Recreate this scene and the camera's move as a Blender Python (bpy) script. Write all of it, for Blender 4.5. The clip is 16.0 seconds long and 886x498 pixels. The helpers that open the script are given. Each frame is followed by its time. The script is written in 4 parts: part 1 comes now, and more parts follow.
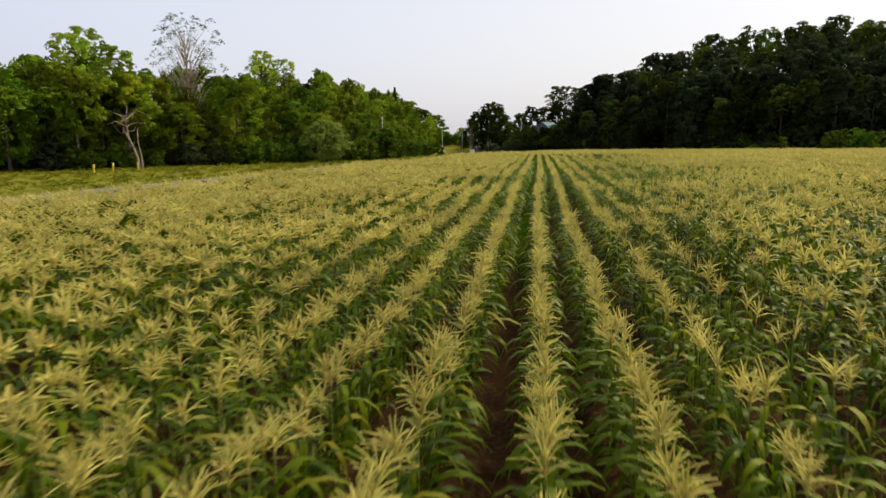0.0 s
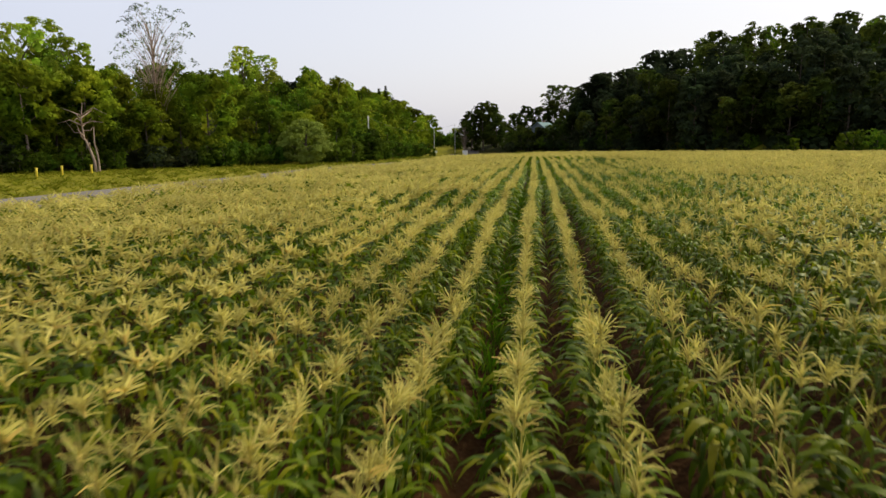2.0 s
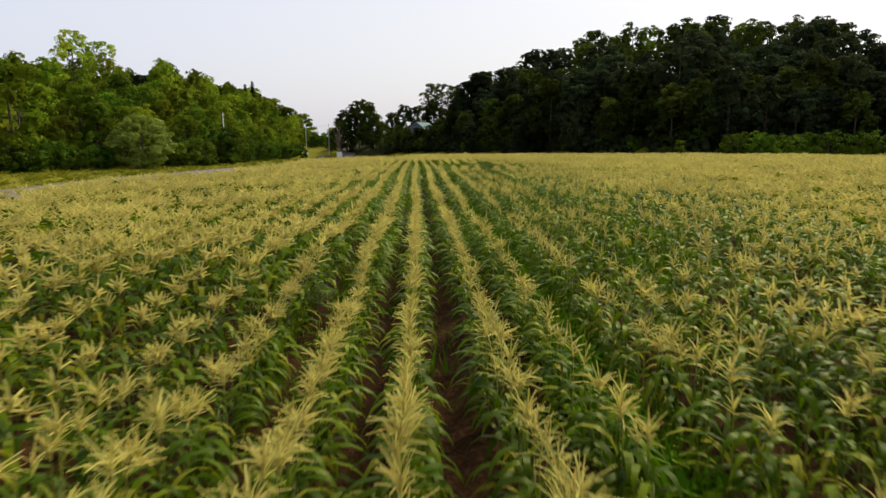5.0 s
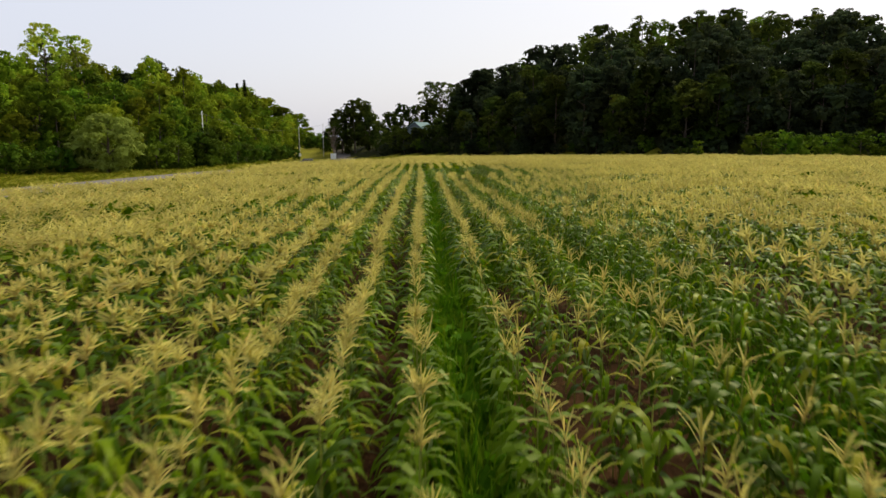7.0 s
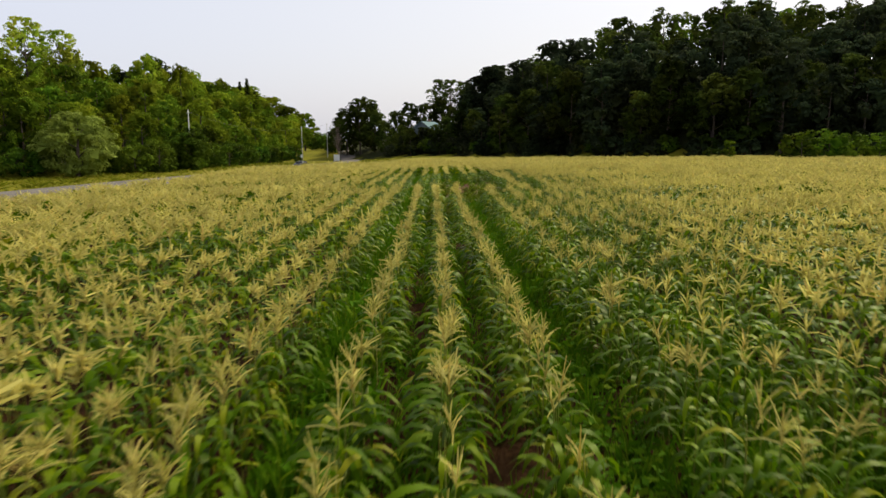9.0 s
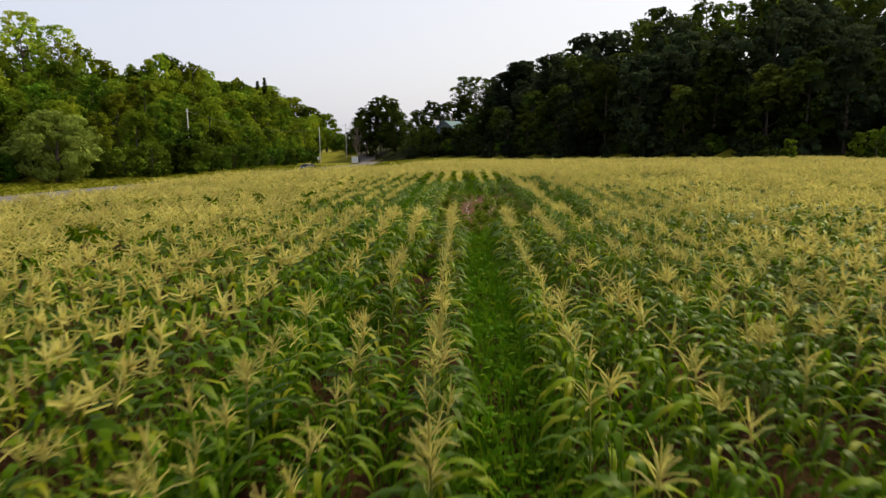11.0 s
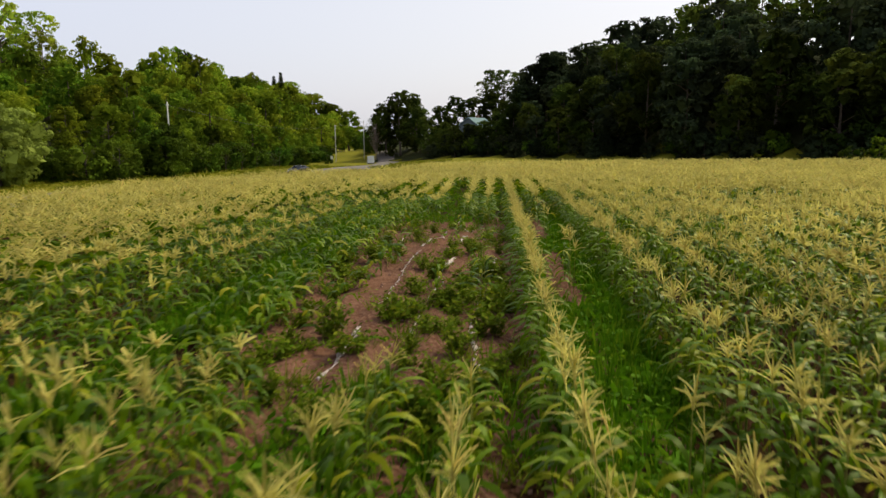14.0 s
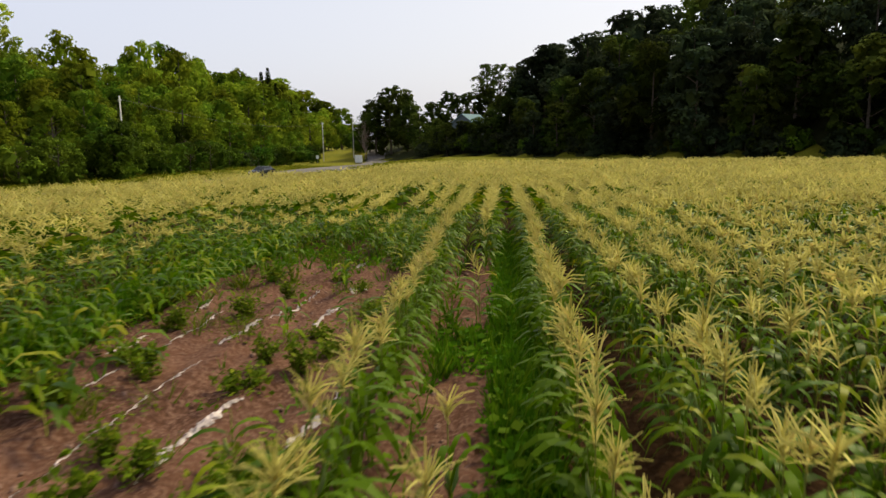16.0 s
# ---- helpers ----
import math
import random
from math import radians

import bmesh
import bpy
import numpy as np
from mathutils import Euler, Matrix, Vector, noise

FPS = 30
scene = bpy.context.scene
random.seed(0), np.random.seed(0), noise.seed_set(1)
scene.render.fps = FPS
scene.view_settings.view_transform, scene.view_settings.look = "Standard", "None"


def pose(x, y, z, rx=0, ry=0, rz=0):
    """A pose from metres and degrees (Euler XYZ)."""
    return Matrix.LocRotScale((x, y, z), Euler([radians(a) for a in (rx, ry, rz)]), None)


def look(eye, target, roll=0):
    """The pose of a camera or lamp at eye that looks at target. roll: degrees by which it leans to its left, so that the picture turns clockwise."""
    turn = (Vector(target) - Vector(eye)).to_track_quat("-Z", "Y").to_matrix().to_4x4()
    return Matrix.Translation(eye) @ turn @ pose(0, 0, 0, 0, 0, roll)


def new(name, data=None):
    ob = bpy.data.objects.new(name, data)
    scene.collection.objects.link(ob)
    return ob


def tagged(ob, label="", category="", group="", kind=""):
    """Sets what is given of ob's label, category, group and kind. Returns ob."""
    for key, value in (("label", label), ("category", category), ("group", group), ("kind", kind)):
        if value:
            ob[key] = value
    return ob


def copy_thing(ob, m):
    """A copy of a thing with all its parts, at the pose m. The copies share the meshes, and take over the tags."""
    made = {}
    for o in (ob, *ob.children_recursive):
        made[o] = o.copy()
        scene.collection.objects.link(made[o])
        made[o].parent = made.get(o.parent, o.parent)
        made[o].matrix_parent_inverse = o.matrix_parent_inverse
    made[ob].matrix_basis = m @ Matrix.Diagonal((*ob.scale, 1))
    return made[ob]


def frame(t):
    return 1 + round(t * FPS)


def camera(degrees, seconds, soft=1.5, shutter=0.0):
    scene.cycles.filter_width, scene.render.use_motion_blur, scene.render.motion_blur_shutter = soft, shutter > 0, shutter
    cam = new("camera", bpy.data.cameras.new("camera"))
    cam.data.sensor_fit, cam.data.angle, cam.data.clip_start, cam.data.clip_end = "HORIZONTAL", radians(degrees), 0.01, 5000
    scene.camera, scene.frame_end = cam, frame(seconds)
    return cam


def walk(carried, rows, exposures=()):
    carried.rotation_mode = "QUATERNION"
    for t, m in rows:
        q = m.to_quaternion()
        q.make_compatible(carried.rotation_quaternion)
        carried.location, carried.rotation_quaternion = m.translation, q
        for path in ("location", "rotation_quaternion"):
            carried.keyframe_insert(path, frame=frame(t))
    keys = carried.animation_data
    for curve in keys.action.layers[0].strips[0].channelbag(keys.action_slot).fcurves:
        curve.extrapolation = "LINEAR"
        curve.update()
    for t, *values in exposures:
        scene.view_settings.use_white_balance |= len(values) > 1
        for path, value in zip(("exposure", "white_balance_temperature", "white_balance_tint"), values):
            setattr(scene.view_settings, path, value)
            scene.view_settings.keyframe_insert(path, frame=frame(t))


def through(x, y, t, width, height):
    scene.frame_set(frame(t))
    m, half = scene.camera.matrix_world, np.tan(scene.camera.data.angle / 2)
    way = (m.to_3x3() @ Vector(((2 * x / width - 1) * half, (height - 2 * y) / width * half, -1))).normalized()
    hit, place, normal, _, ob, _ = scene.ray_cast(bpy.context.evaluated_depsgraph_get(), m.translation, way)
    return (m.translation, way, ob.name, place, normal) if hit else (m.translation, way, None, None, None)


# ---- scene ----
cam = camera(65.4, 16.0, soft=1.5, shutter=0.3)
PATH = [
    (0, (1.38, 0.789, 3.694), (1.107, 2.745, 3.381), -0.6),
    (0.1, (1.38, 1.352, 3.686), (1.117, 3.31, 3.373), -0.6),
    (0.2, (1.381, 1.916, 3.678), (1.121, 3.874, 3.365), -0.6),
    (0.3, (1.381, 2.479, 3.669), (1.126, 4.438, 3.356), -0.6),
    (0.5, (1.382, 3.606, 3.651), (1.129, 5.565, 3.338), -0.6),
    (1, (1.402, 6.404, 3.626), (1.146, 8.363, 3.313), -0.6),
    (1.5, (1.441, 9.203, 3.637), (1.183, 11.162, 3.325), -0.6),
    (2, (1.517, 12.006, 3.761), (1.256, 13.964, 3.449), -0.5),
    (2.5, (1.605, 14.782, 3.796), (1.343, 16.74, 3.484), -0.5),
    (3, (1.679, 17.597, 3.845), (1.415, 19.555, 3.534), -0.4),
    (3.2, (1.704, 18.679, 3.858), (1.441, 20.637, 3.546), -0.4),
    (3.3, (1.717, 19.221, 3.863), (1.545, 21.188, 3.55), -0.3),
    (3.4, (1.729, 19.762, 3.867), (1.665, 21.736, 3.554), -0.3),
    (3.5, (1.742, 20.303, 3.871), (1.754, 22.278, 3.557), -0.3),
    (3.6, (1.74, 20.844, 3.854), (1.795, 22.818, 3.541), -0.3),
    (3.7, (1.737, 21.385, 3.837), (1.81, 23.359, 3.524), -0.3),
    (3.8, (1.735, 21.925, 3.819), (1.81, 23.899, 3.506), -0.3),
    (4, (1.73, 23.007, 3.782), (1.803, 24.981, 3.47), -0.3),
    (4.2, (1.883, 24.206, 3.774), (1.955, 26.181, 3.462), -0.2),
    (6.3, (3.491, 36.799, 3.782), (3.562, 38.773, 3.47), -0.4),
    (6.5, (3.771, 38.004, 3.77), (3.836, 39.979, 3.459), -0.4),
    (7, (4.392, 41.223, 3.74), (4.455, 43.198, 3.43), -0.3),
    (7.5, (4.974, 44.404, 3.745), (5.036, 46.379, 3.435), -0.3),
    (8, (5.445, 47.212, 3.772), (5.506, 49.187, 3.462), -0.3),
    (8.2, (5.647, 48.453, 3.781), (5.715, 50.428, 3.471), -0.3),
    (8.5, (5.949, 50.315, 3.792), (5.99, 52.29, 3.481), -0.4),
    (9, (6.472, 53.4, 3.778), (6.495, 55.376, 3.469), -0.4),
    (9.2, (6.68, 54.663, 3.779), (6.702, 56.639, 3.47), -0.4),
    (11.3, (8.141, 68.302, 3.61), (8.039, 70.276, 3.305), -0.7),
    (11.4, (8.233, 68.869, 3.594), (8.112, 70.841, 3.289), -0.7),
    (11.5, (8.326, 69.435, 3.579), (8.189, 71.407, 3.274), -0.7),
    (12, (8.809, 72.341, 3.559), (8.668, 74.313, 3.254), -0.7),
    (12.5, (9.325, 75.377, 3.551), (9.182, 77.348, 3.245), -0.6),
    (13, (9.792, 78.243, 3.512), (9.644, 80.214, 3.206), -0.6),
    (13.5, (10.156, 81.116, 3.472), (10.006, 83.086, 3.164), -0.6),
    (14, (10.569, 84.072, 3.52), (10.414, 86.042, 3.212), -0.6),
    (14.5, (11.015, 86.96, 3.542), (10.858, 88.93, 3.235), -0.6),
    (15, (11.536, 89.992, 3.465), (11.376, 91.962, 3.158), -0.6),
    (15.5, (12.065, 92.975, 3.395), (11.902, 94.944, 3.087), -0.8),
    (16, (12.572, 95.634, 3.334), (12.408, 97.603, 3.022), -0.8),
]
walk(cam, [(t, look(eye, target, roll)) for t, eye, target, roll in PATH])

# ---- light ----
SUN_AZ, SUN_EL = 42.0, 47.0      # degrees: azimuth from +y towards +x, height above the horizon
scene.view_settings.exposure = 0.0
world = bpy.data.worlds.new("hazy_sky")
scene.world = world
world.use_nodes = True
wn, wl = world.node_tree.nodes, world.node_tree.links
wn.clear()
sky = wn.new("ShaderNodeTexSky")
sky.sky_type = "NISHITA"
sky.sun_disc = False
sky.sun_elevation = radians(SUN_EL)
sky.sun_rotation = radians(SUN_AZ)
sky.air_density, sky.dust_density, sky.ozone_density = 1.0, 4.0, 1.5
sky_bg = wn.new("ShaderNodeBackground")
sky_bg.inputs["Strength"].default_value = 0.05
sun_from = Vector((math.sin(radians(SUN_AZ)) * math.cos(radians(SUN_EL)), math.cos(radians(SUN_AZ)) * math.cos(radians(SUN_EL)), math.sin(radians(SUN_EL))))
# bright haze round the sun, falling off towards the opposite sky
sky_way = wn.new("ShaderNodeTexCoord")
sun_side = wn.new("ShaderNodeVectorMath")
sun_side.operation = "DOT_PRODUCT"
sun_side.inputs[1].default_value = sun_from
haze_glow = wn.new("ShaderNodeMapRange")
haze_glow.interpolation_type = "SMOOTHSTEP"
for key, value in (("From Min", -0.75), ("From Max", 0.32), ("To Min", 0.14), ("To Max", 0.76)):
    haze_glow.inputs[key].default_value = value
haze_bg = wn.new("ShaderNodeBackground")
haze_tone = wn.new("ShaderNodeMapRange")
haze_tone.data_type = "FLOAT_VECTOR"
haze_tone.inputs[7].default_value, haze_tone.inputs[8].default_value = (0.1, 0.1, 0.1), (0.65, 0.65, 0.65)
haze_tone.inputs[9].default_value, haze_tone.inputs[10].default_value = (0.76, 0.785, 0.93), (0.83, 0.815, 0.845)
wl.new(sun_side.outputs["Value"], haze_tone.inputs[6])
wl.new(haze_tone.outputs["Vector"], haze_bg.inputs["Color"])
wl.new(sky_way.outputs["Generated"], sun_side.inputs[0])
wl.new(sun_side.outputs["Value"], haze_glow.inputs["Value"])
wl.new(haze_glow.outputs["Result"], haze_bg.inputs["Strength"])
sky_add = wn.new("ShaderNodeAddShader")
sky_out = wn.new("ShaderNodeOutputWorld")
wl.new(sky.outputs["Color"], sky_bg.inputs["Color"])
wl.new(sky_bg.outputs[0], sky_add.inputs[0])
wl.new(haze_bg.outputs[0], sky_add.inputs[1])
wl.new(sky_add.outputs[0], sky_out.inputs["Surface"])

sun = new("sun", bpy.data.lights.new("sun", "SUN"))
sun.data.energy, sun.data.angle, sun.data.color = 4.1, radians(12), (1.0, 0.91, 0.58)
sun.matrix_world = look(sun_from * 200, (0, 0, 0))

# ---- materials ----


def material(name, roughness=0.8):
    m = bpy.data.materials.new(name)
    m.use_nodes = True
    b = m.node_tree.nodes["Principled BSDF"]
    b.inputs["Roughness"].default_value = roughness
    if roughness > 0.8:
        b.inputs["Specular IOR Level"].default_value = 0.04
    return m, m.node_tree.nodes, m.node_tree.links, b


def ramp(nodes, stops):
    r = nodes.new("ShaderNodeValToRGB")
    els = r.color_ramp.elements
    while len(els) < len(stops):
        els.new(0.5)
    for e, (p, c) in zip(els, stops):
        e.position, e.color = p, (*c, 1)
    return r


def leafy(name, stops, roughness=0.55, through=0.3, tint_by_object=True, specular=0.35, late=None, sheen=(0.95, 1.0, 0.4)):
    """Leaf matter: each leaf its own shade, whole plants a little apart, some light passing through."""
    m, n, l, b = material(name, roughness)
    b.inputs["Specular IOR Level"].default_value = specular
    b.inputs["Specular Tint"].default_value = (*sheen, 1)
    geo = n.new("ShaderNodeNewGeometry")
    col = ramp(n, stops)
    l.new(geo.outputs["Random Per Island"], col.inputs[0])
    leaf_colour = col.outputs["Color"]
    if late:
        # the late-sown, weedier end of the field is still a fresher green
        fresh = ramp(n, late)
        l.new(geo.outputs["Random Per Island"], fresh.inputs[0])
        place = n.new("ShaderNodeSeparateXYZ")
        l.new(geo.outputs["Position"], place.inputs[0])
        along = n.new("ShaderNodeMapRange")
        along.inputs["From Min"].default_value, along.inputs["From Max"].default_value = 26.0, 54.0
        l.new(place.outputs["Y"], along.inputs["Value"])
        blend = n.new("ShaderNodeMix")
        blend.data_type = "RGBA"
        l.new(along.outputs["Result"], blend.inputs["Factor"])
        l.new(col.outputs["Color"], blend.inputs["A"])
        l.new(fresh.outputs["Color"], blend.inputs["B"])
        leaf_colour = blend.outputs["Result"]
    hue = n.new("ShaderNodeHueSaturation")
    l.new(leaf_colour, hue.inputs["Color"])
    if tint_by_object:
        spread = n.new("ShaderNodeTexNoise")
        spread.inputs["Scale"].default_value, spread.inputs["Detail"].default_value = 0.11, 1.5
        l.new(geo.outputs["Position"], spread.inputs["Vector"])
        v = n.new("ShaderNodeMapRange")
        v.inputs["From Min"].default_value, v.inputs["From Max"].default_value = 0.36, 0.64
        v.inputs["To Min"].default_value, v.inputs["To Max"].default_value = 0.50, 1.60
        l.new(spread.outputs["Fac"], v.inputs["Value"])
        each = n.new("ShaderNodeObjectInfo")
        own = n.new("ShaderNodeMapRange")
        own.inputs["To Min"].default_value, own.inputs["To Max"].default_value = 0.60, 1.45
        l.new(each.outputs["Random"], own.inputs["Value"])
        both = n.new("ShaderNodeMath")
        both.operation = "MULTIPLY"
        l.new(v.outputs["Result"], both.inputs[0])
        l.new(own.outputs["Result"], both.inputs[1])
        l.new(both.outputs[0], hue.inputs["Value"])
        split = n.new("ShaderNodeSeparateColor")
        l.new(spread.outputs["Color"], split.inputs["Color"])
        h = n.new("ShaderNodeMapRange")
        h.inputs["From Min"].default_value, h.inputs["From Max"].default_value = 0.3, 0.7
        h.inputs["To Min"].default_value, h.inputs["To Max"].default_value = 0.472, 0.525
        l.new(split.outputs["Blue"], h.inputs["Value"])
        l.new(h.outputs["Result"], hue.inputs["Hue"])
    else:
        tc = n.new("ShaderNodeTexCoord")
        nz = n.new("ShaderNodeTexNoise")
        nz.inputs["Scale"].default_value = 0.35
        l.new(tc.outputs["Object"], nz.inputs["Vector"])
        v = n.new("ShaderNodeMapRange")
        v.inputs["From Min"].default_value, v.inputs["From Max"].default_value = 0.3, 0.7
        v.inputs["To Min"].default_value, v.inputs["To Max"].default_value = 0.8, 1.2
        l.new(nz.outputs["Fac"], v.inputs["Value"])
        l.new(v.outputs["Result"], hue.inputs["Value"])
    l.new(hue.outputs["Color"], b.inputs["Base Color"])
    tr = n.new("ShaderNodeBsdfTranslucent")
    l.new(hue.outputs["Color"], tr.inputs["Color"])
    mix = n.new("ShaderNodeMixShader")
    mix.inputs["Fac"].default_value = through
    l.new(b.outputs[0], mix.inputs[1])
    l.new(tr.outputs[0], mix.inputs[2])
    l.new(mix.outputs[0], n["Material Output"].inputs["Surface"])
    return m


def earthy(name, low, high, fine, scale=0.6, fine_scale=18.0, bump=0.4, roughness=0.95):
    """Soil, grass floor or asphalt: broad patches, fine grain and relief."""
    m, n, l, b = material(name, roughness)
    tc = n.new("ShaderNodeTexCoord")
    big = n.new("ShaderNodeTexNoise")
    big.inputs["Scale"].default_value, big.inputs["Detail"].default_value = scale, 5
    small = n.new("ShaderNodeTexNoise")
    small.inputs["Scale"].default_value, small.inputs["Detail"].default_value = fine_scale, 6
    l.new(tc.outputs["Object"], big.inputs["Vector"])
    l.new(tc.outputs["Object"], small.inputs["Vector"])
    c1 = ramp(n, [(0.35, low), (0.65, high)])
    l.new(big.outputs["Fac"], c1.inputs[0])
    mix = n.new("ShaderNodeMix")
    mix.data_type = "RGBA"
    fac = n.new("ShaderNodeMapRange")
    fac.inputs["From Min"].default_value, fac.inputs["From Max"].default_value = 0.45, 0.7
    l.new(small.outputs["Fac"], fac.inputs["Value"])
    l.new(fac.outputs["Result"], mix.inputs["Factor"])
    l.new(c1.outputs["Color"], mix.inputs["A"])
    mix.inputs["B"].default_value = (*fine, 1)
    l.new(mix.outputs["Result"], b.inputs["Base Color"])
    bp = n.new("ShaderNodeBump")
    bp.inputs["Strength"].default_value, bp.inputs["Distance"].default_value = bump, 0.05
    l.new(small.outputs["Fac"], bp.inputs["Height"])
    l.new(bp.outputs["Normal"], b.inputs["Normal"])
    return m


def plain(name, colour, roughness=0.6, metallic=0.0, vary=0.12, scale=6.0):
    m, n, l, b = material(name, roughness)
    b.inputs["Metallic"].default_value = metallic
    tc = n.new("ShaderNodeTexCoord")
    nz = n.new("ShaderNodeTexNoise")
    nz.inputs["Scale"].default_value, nz.inputs["Detail"].default_value = scale, 4
    l.new(tc.outputs["Object"], nz.inputs["Vector"])
    c = ramp(n, [(0.3, tuple(v * (1 - vary) for v in colour)), (0.7, tuple(min(1, v * (1 + vary)) for v in colour))])
    l.new(nz.outputs["Fac"], c.inputs[0])
    l.new(c.outputs["Color"], b.inputs["Base Color"])
    return m


CORN_LEAF = leafy("corn_leaf", [(0.0, (0.026, 0.050, 0.0008)), (0.5, (0.058, 0.098, 0.0012)), (0.85, (0.125, 0.16, 0.003)), (1.0, (0.24, 0.21, 0.015))], 0.43, 0.40, False, 0.11,
                  [(0.0, (0.030, 0.066, 0.0006)), (0.5, (0.068, 0.136, 0.001)), (0.85, (0.145, 0.215, 0.003)), (1.0, (0.25, 0.24, 0.012))], (0.95, 1.0, 0.4))
CORN_STALK = leafy("corn_stalk", [(0.0, (0.13, 0.17, 0.025)), (1.0, (0.26, 0.25, 0.05))], 0.5, 0.05, False)
TASSEL = leafy("corn_tassel", [(0.0, (0.39, 0.345, 0.08)), (0.5, (0.53, 0.465, 0.122)), (0.86, (0.63, 0.555, 0.17)), (1.0, (0.59, 0.42, 0.12))], 0.8, 0.42, False, 0.06)
HUSK = leafy("corn_husk", [(0.0, (0.16, 0.24, 0.06)), (1.0, (0.28, 0.32, 0.10))], 0.5, 0.1, False)
WEED = leafy("weed_leaf", [(0.0, (0.044, 0.112, 0.003)), (0.6, (0.070, 0.170, 0.004)), (1.0, (0.14, 0.21, 0.010))], 0.7, 0.35, False, 0.05)
BED_WEED = leafy("bed_weed_leaf", [(0.0, (0.066, 0.112, 0.004)), (0.6, (0.108, 0.162, 0.006)), (1.0, (0.20, 0.22, 0.015))], 0.7, 0.35, False, 0.05)
GRASS = leafy("verge_grass_blades", [(0.0, (0.105, 0.125, 0.007)), (0.6, (0.155, 0.168, 0.010)), (1.0, (0.21, 0.20, 0.02))], 0.8, 0.3, False, 0.05)
# leaf colour set dark for the backlit hill's shade, bluish for its haze
SHADED_OAK = leafy("shaded_oak_leaf", [(0.0, (0.020, 0.028, 0.0150)), (0.6, (0.029, 0.040, 0.0175)), (1.0, (0.044, 0.058, 0.019))], 0.9, 0.2, True, 0.02)
ASH = leafy("ash_leaf", [(0.0, (0.084, 0.120, 0.007)), (0.6, (0.117, 0.156, 0.009)), (1.0, (0.152, 0.192, 0.012))], 0.85, 0.42, True, 0.05)
WILLOW = leafy("willow_leaf", [(0.0, (0.165, 0.215, 0.032)), (0.6, (0.21, 0.265, 0.045)), (1.0, (0.25, 0.305, 0.06))], 0.85, 0.3, False, 0.1)
HEDGE_LEAF = leafy("dark_hedge_leaf", [(0.0, (0.026, 0.038, 0.007)), (0.6, (0.040, 0.058, 0.0085)), (1.0, (0.064, 0.084, 0.011))], 0.9, 0.25, True, 0.02)
BARK = plain("bark", (0.11, 0.085, 0.065), 0.9, 0, 0.4, 3.0)
DEAD_WOOD = plain("bare_wood", (0.34, 0.25, 0.20), 0.85, 0, 0.3, 4.0)
# soil colour darkened to hold the shade between the corn rows
SHADED_SOIL = earthy("row_shaded_soil", (0.016, 0.0066, 0.0022), (0.037, 0.017, 0.006), (0.055, 0.028, 0.012), 0.5, 14.0, 0.8)
# the same soil coloured lighter, as lit on the open bed
LIT_SOIL = earthy("lit_bed_soil", (0.066, 0.030, 0.018), (0.128, 0.061, 0.038), (0.175, 0.097, 0.068), 0.5, 14.0, 0.9)
SHRUB_LEAF = leafy("shrub_leaf", [(0.0, (0.042, 0.078, 0.005)), (0.6, (0.072, 0.118, 0.007)), (1.0, (0.115, 0.165, 0.010))], 0.85, 0.32, True, 0.05)
BUSH_LEAF = leafy("bush_leaf", [(0.0, (0.034, 0.066, 0.005)), (0.6, (0.054, 0.098, 0.007)), (1.0, (0.085, 0.138, 0.010))], 0.85, 0.25, True, 0.06)
POPLAR_LEAF = leafy("poplar_leaf", [(0.0, (0.125, 0.175, 0.014)), (0.6, (0.19, 0.25, 0.02)), (1.0, (0.27, 0.32, 0.035))], 0.8, 0.4, True, 0.06)
LAND = earthy("grass_land", (0.092, 0.095, 0.006), (0.155, 0.146, 0.011), (0.195, 0.172, 0.020), 0.12, 3.0, 0.6)
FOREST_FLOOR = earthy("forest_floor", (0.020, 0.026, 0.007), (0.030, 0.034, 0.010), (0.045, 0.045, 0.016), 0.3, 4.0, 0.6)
ASPHALT = earthy("asphalt", (0.125, 0.110, 0.100), (0.16, 0.142, 0.128), (0.20, 0.18, 0.16), 0.3, 25.0, 0.2)
PLASTIC = plain("torn_white_plastic", (0.36, 0.29, 0.27), 0.5, 0, 0.6, 5.0)
POLE_WOOD = plain("weathered_pole_wood", (0.58, 0.55, 0.48), 0.85, 0, 0.2, 5.0)
WIRE = plain("black_wire", (0.03, 0.03, 0.035), 0.6)
WHITE_PAINT = plain("white_paint", (0.75, 0.76, 0.78), 0.5, 0, 0.06)
ROOF = plain("pale_blue_metal_roof", (0.17, 0.25, 0.27), 0.85, 0.0, 0.1)
SIDING = plain("white_siding", (0.15, 0.18, 0.20), 0.7, 0, 0.08)
DARK_GLASS = plain("dark_glass", (0.02, 0.025, 0.03), 0.08)
CAR_PAINT = plain("dark_blue_car_paint", (0.025, 0.03, 0.045), 0.25, 0.4, 0.1)
RUBBER = plain("tyre_rubber", (0.02, 0.02, 0.02), 0.85)
STEEL = plain("grey_steel", (0.45, 0.45, 0.46), 0.35, 0.8)
YELLOW = plain("yellow_plastic", (0.72, 0.55, 0.03), 0.5)
RED = plain("red_lens", (0.35, 0.02, 0.015), 0.3)
CLOD = plain("soil_clod", (0.20, 0.12, 0.09), 0.95, 0, 0.3)

# ---- the lie of the land ----


def smooth(v):
    v = np.clip(v, 0.0, 1.0)
    return v * v * (3 - 2 * v)


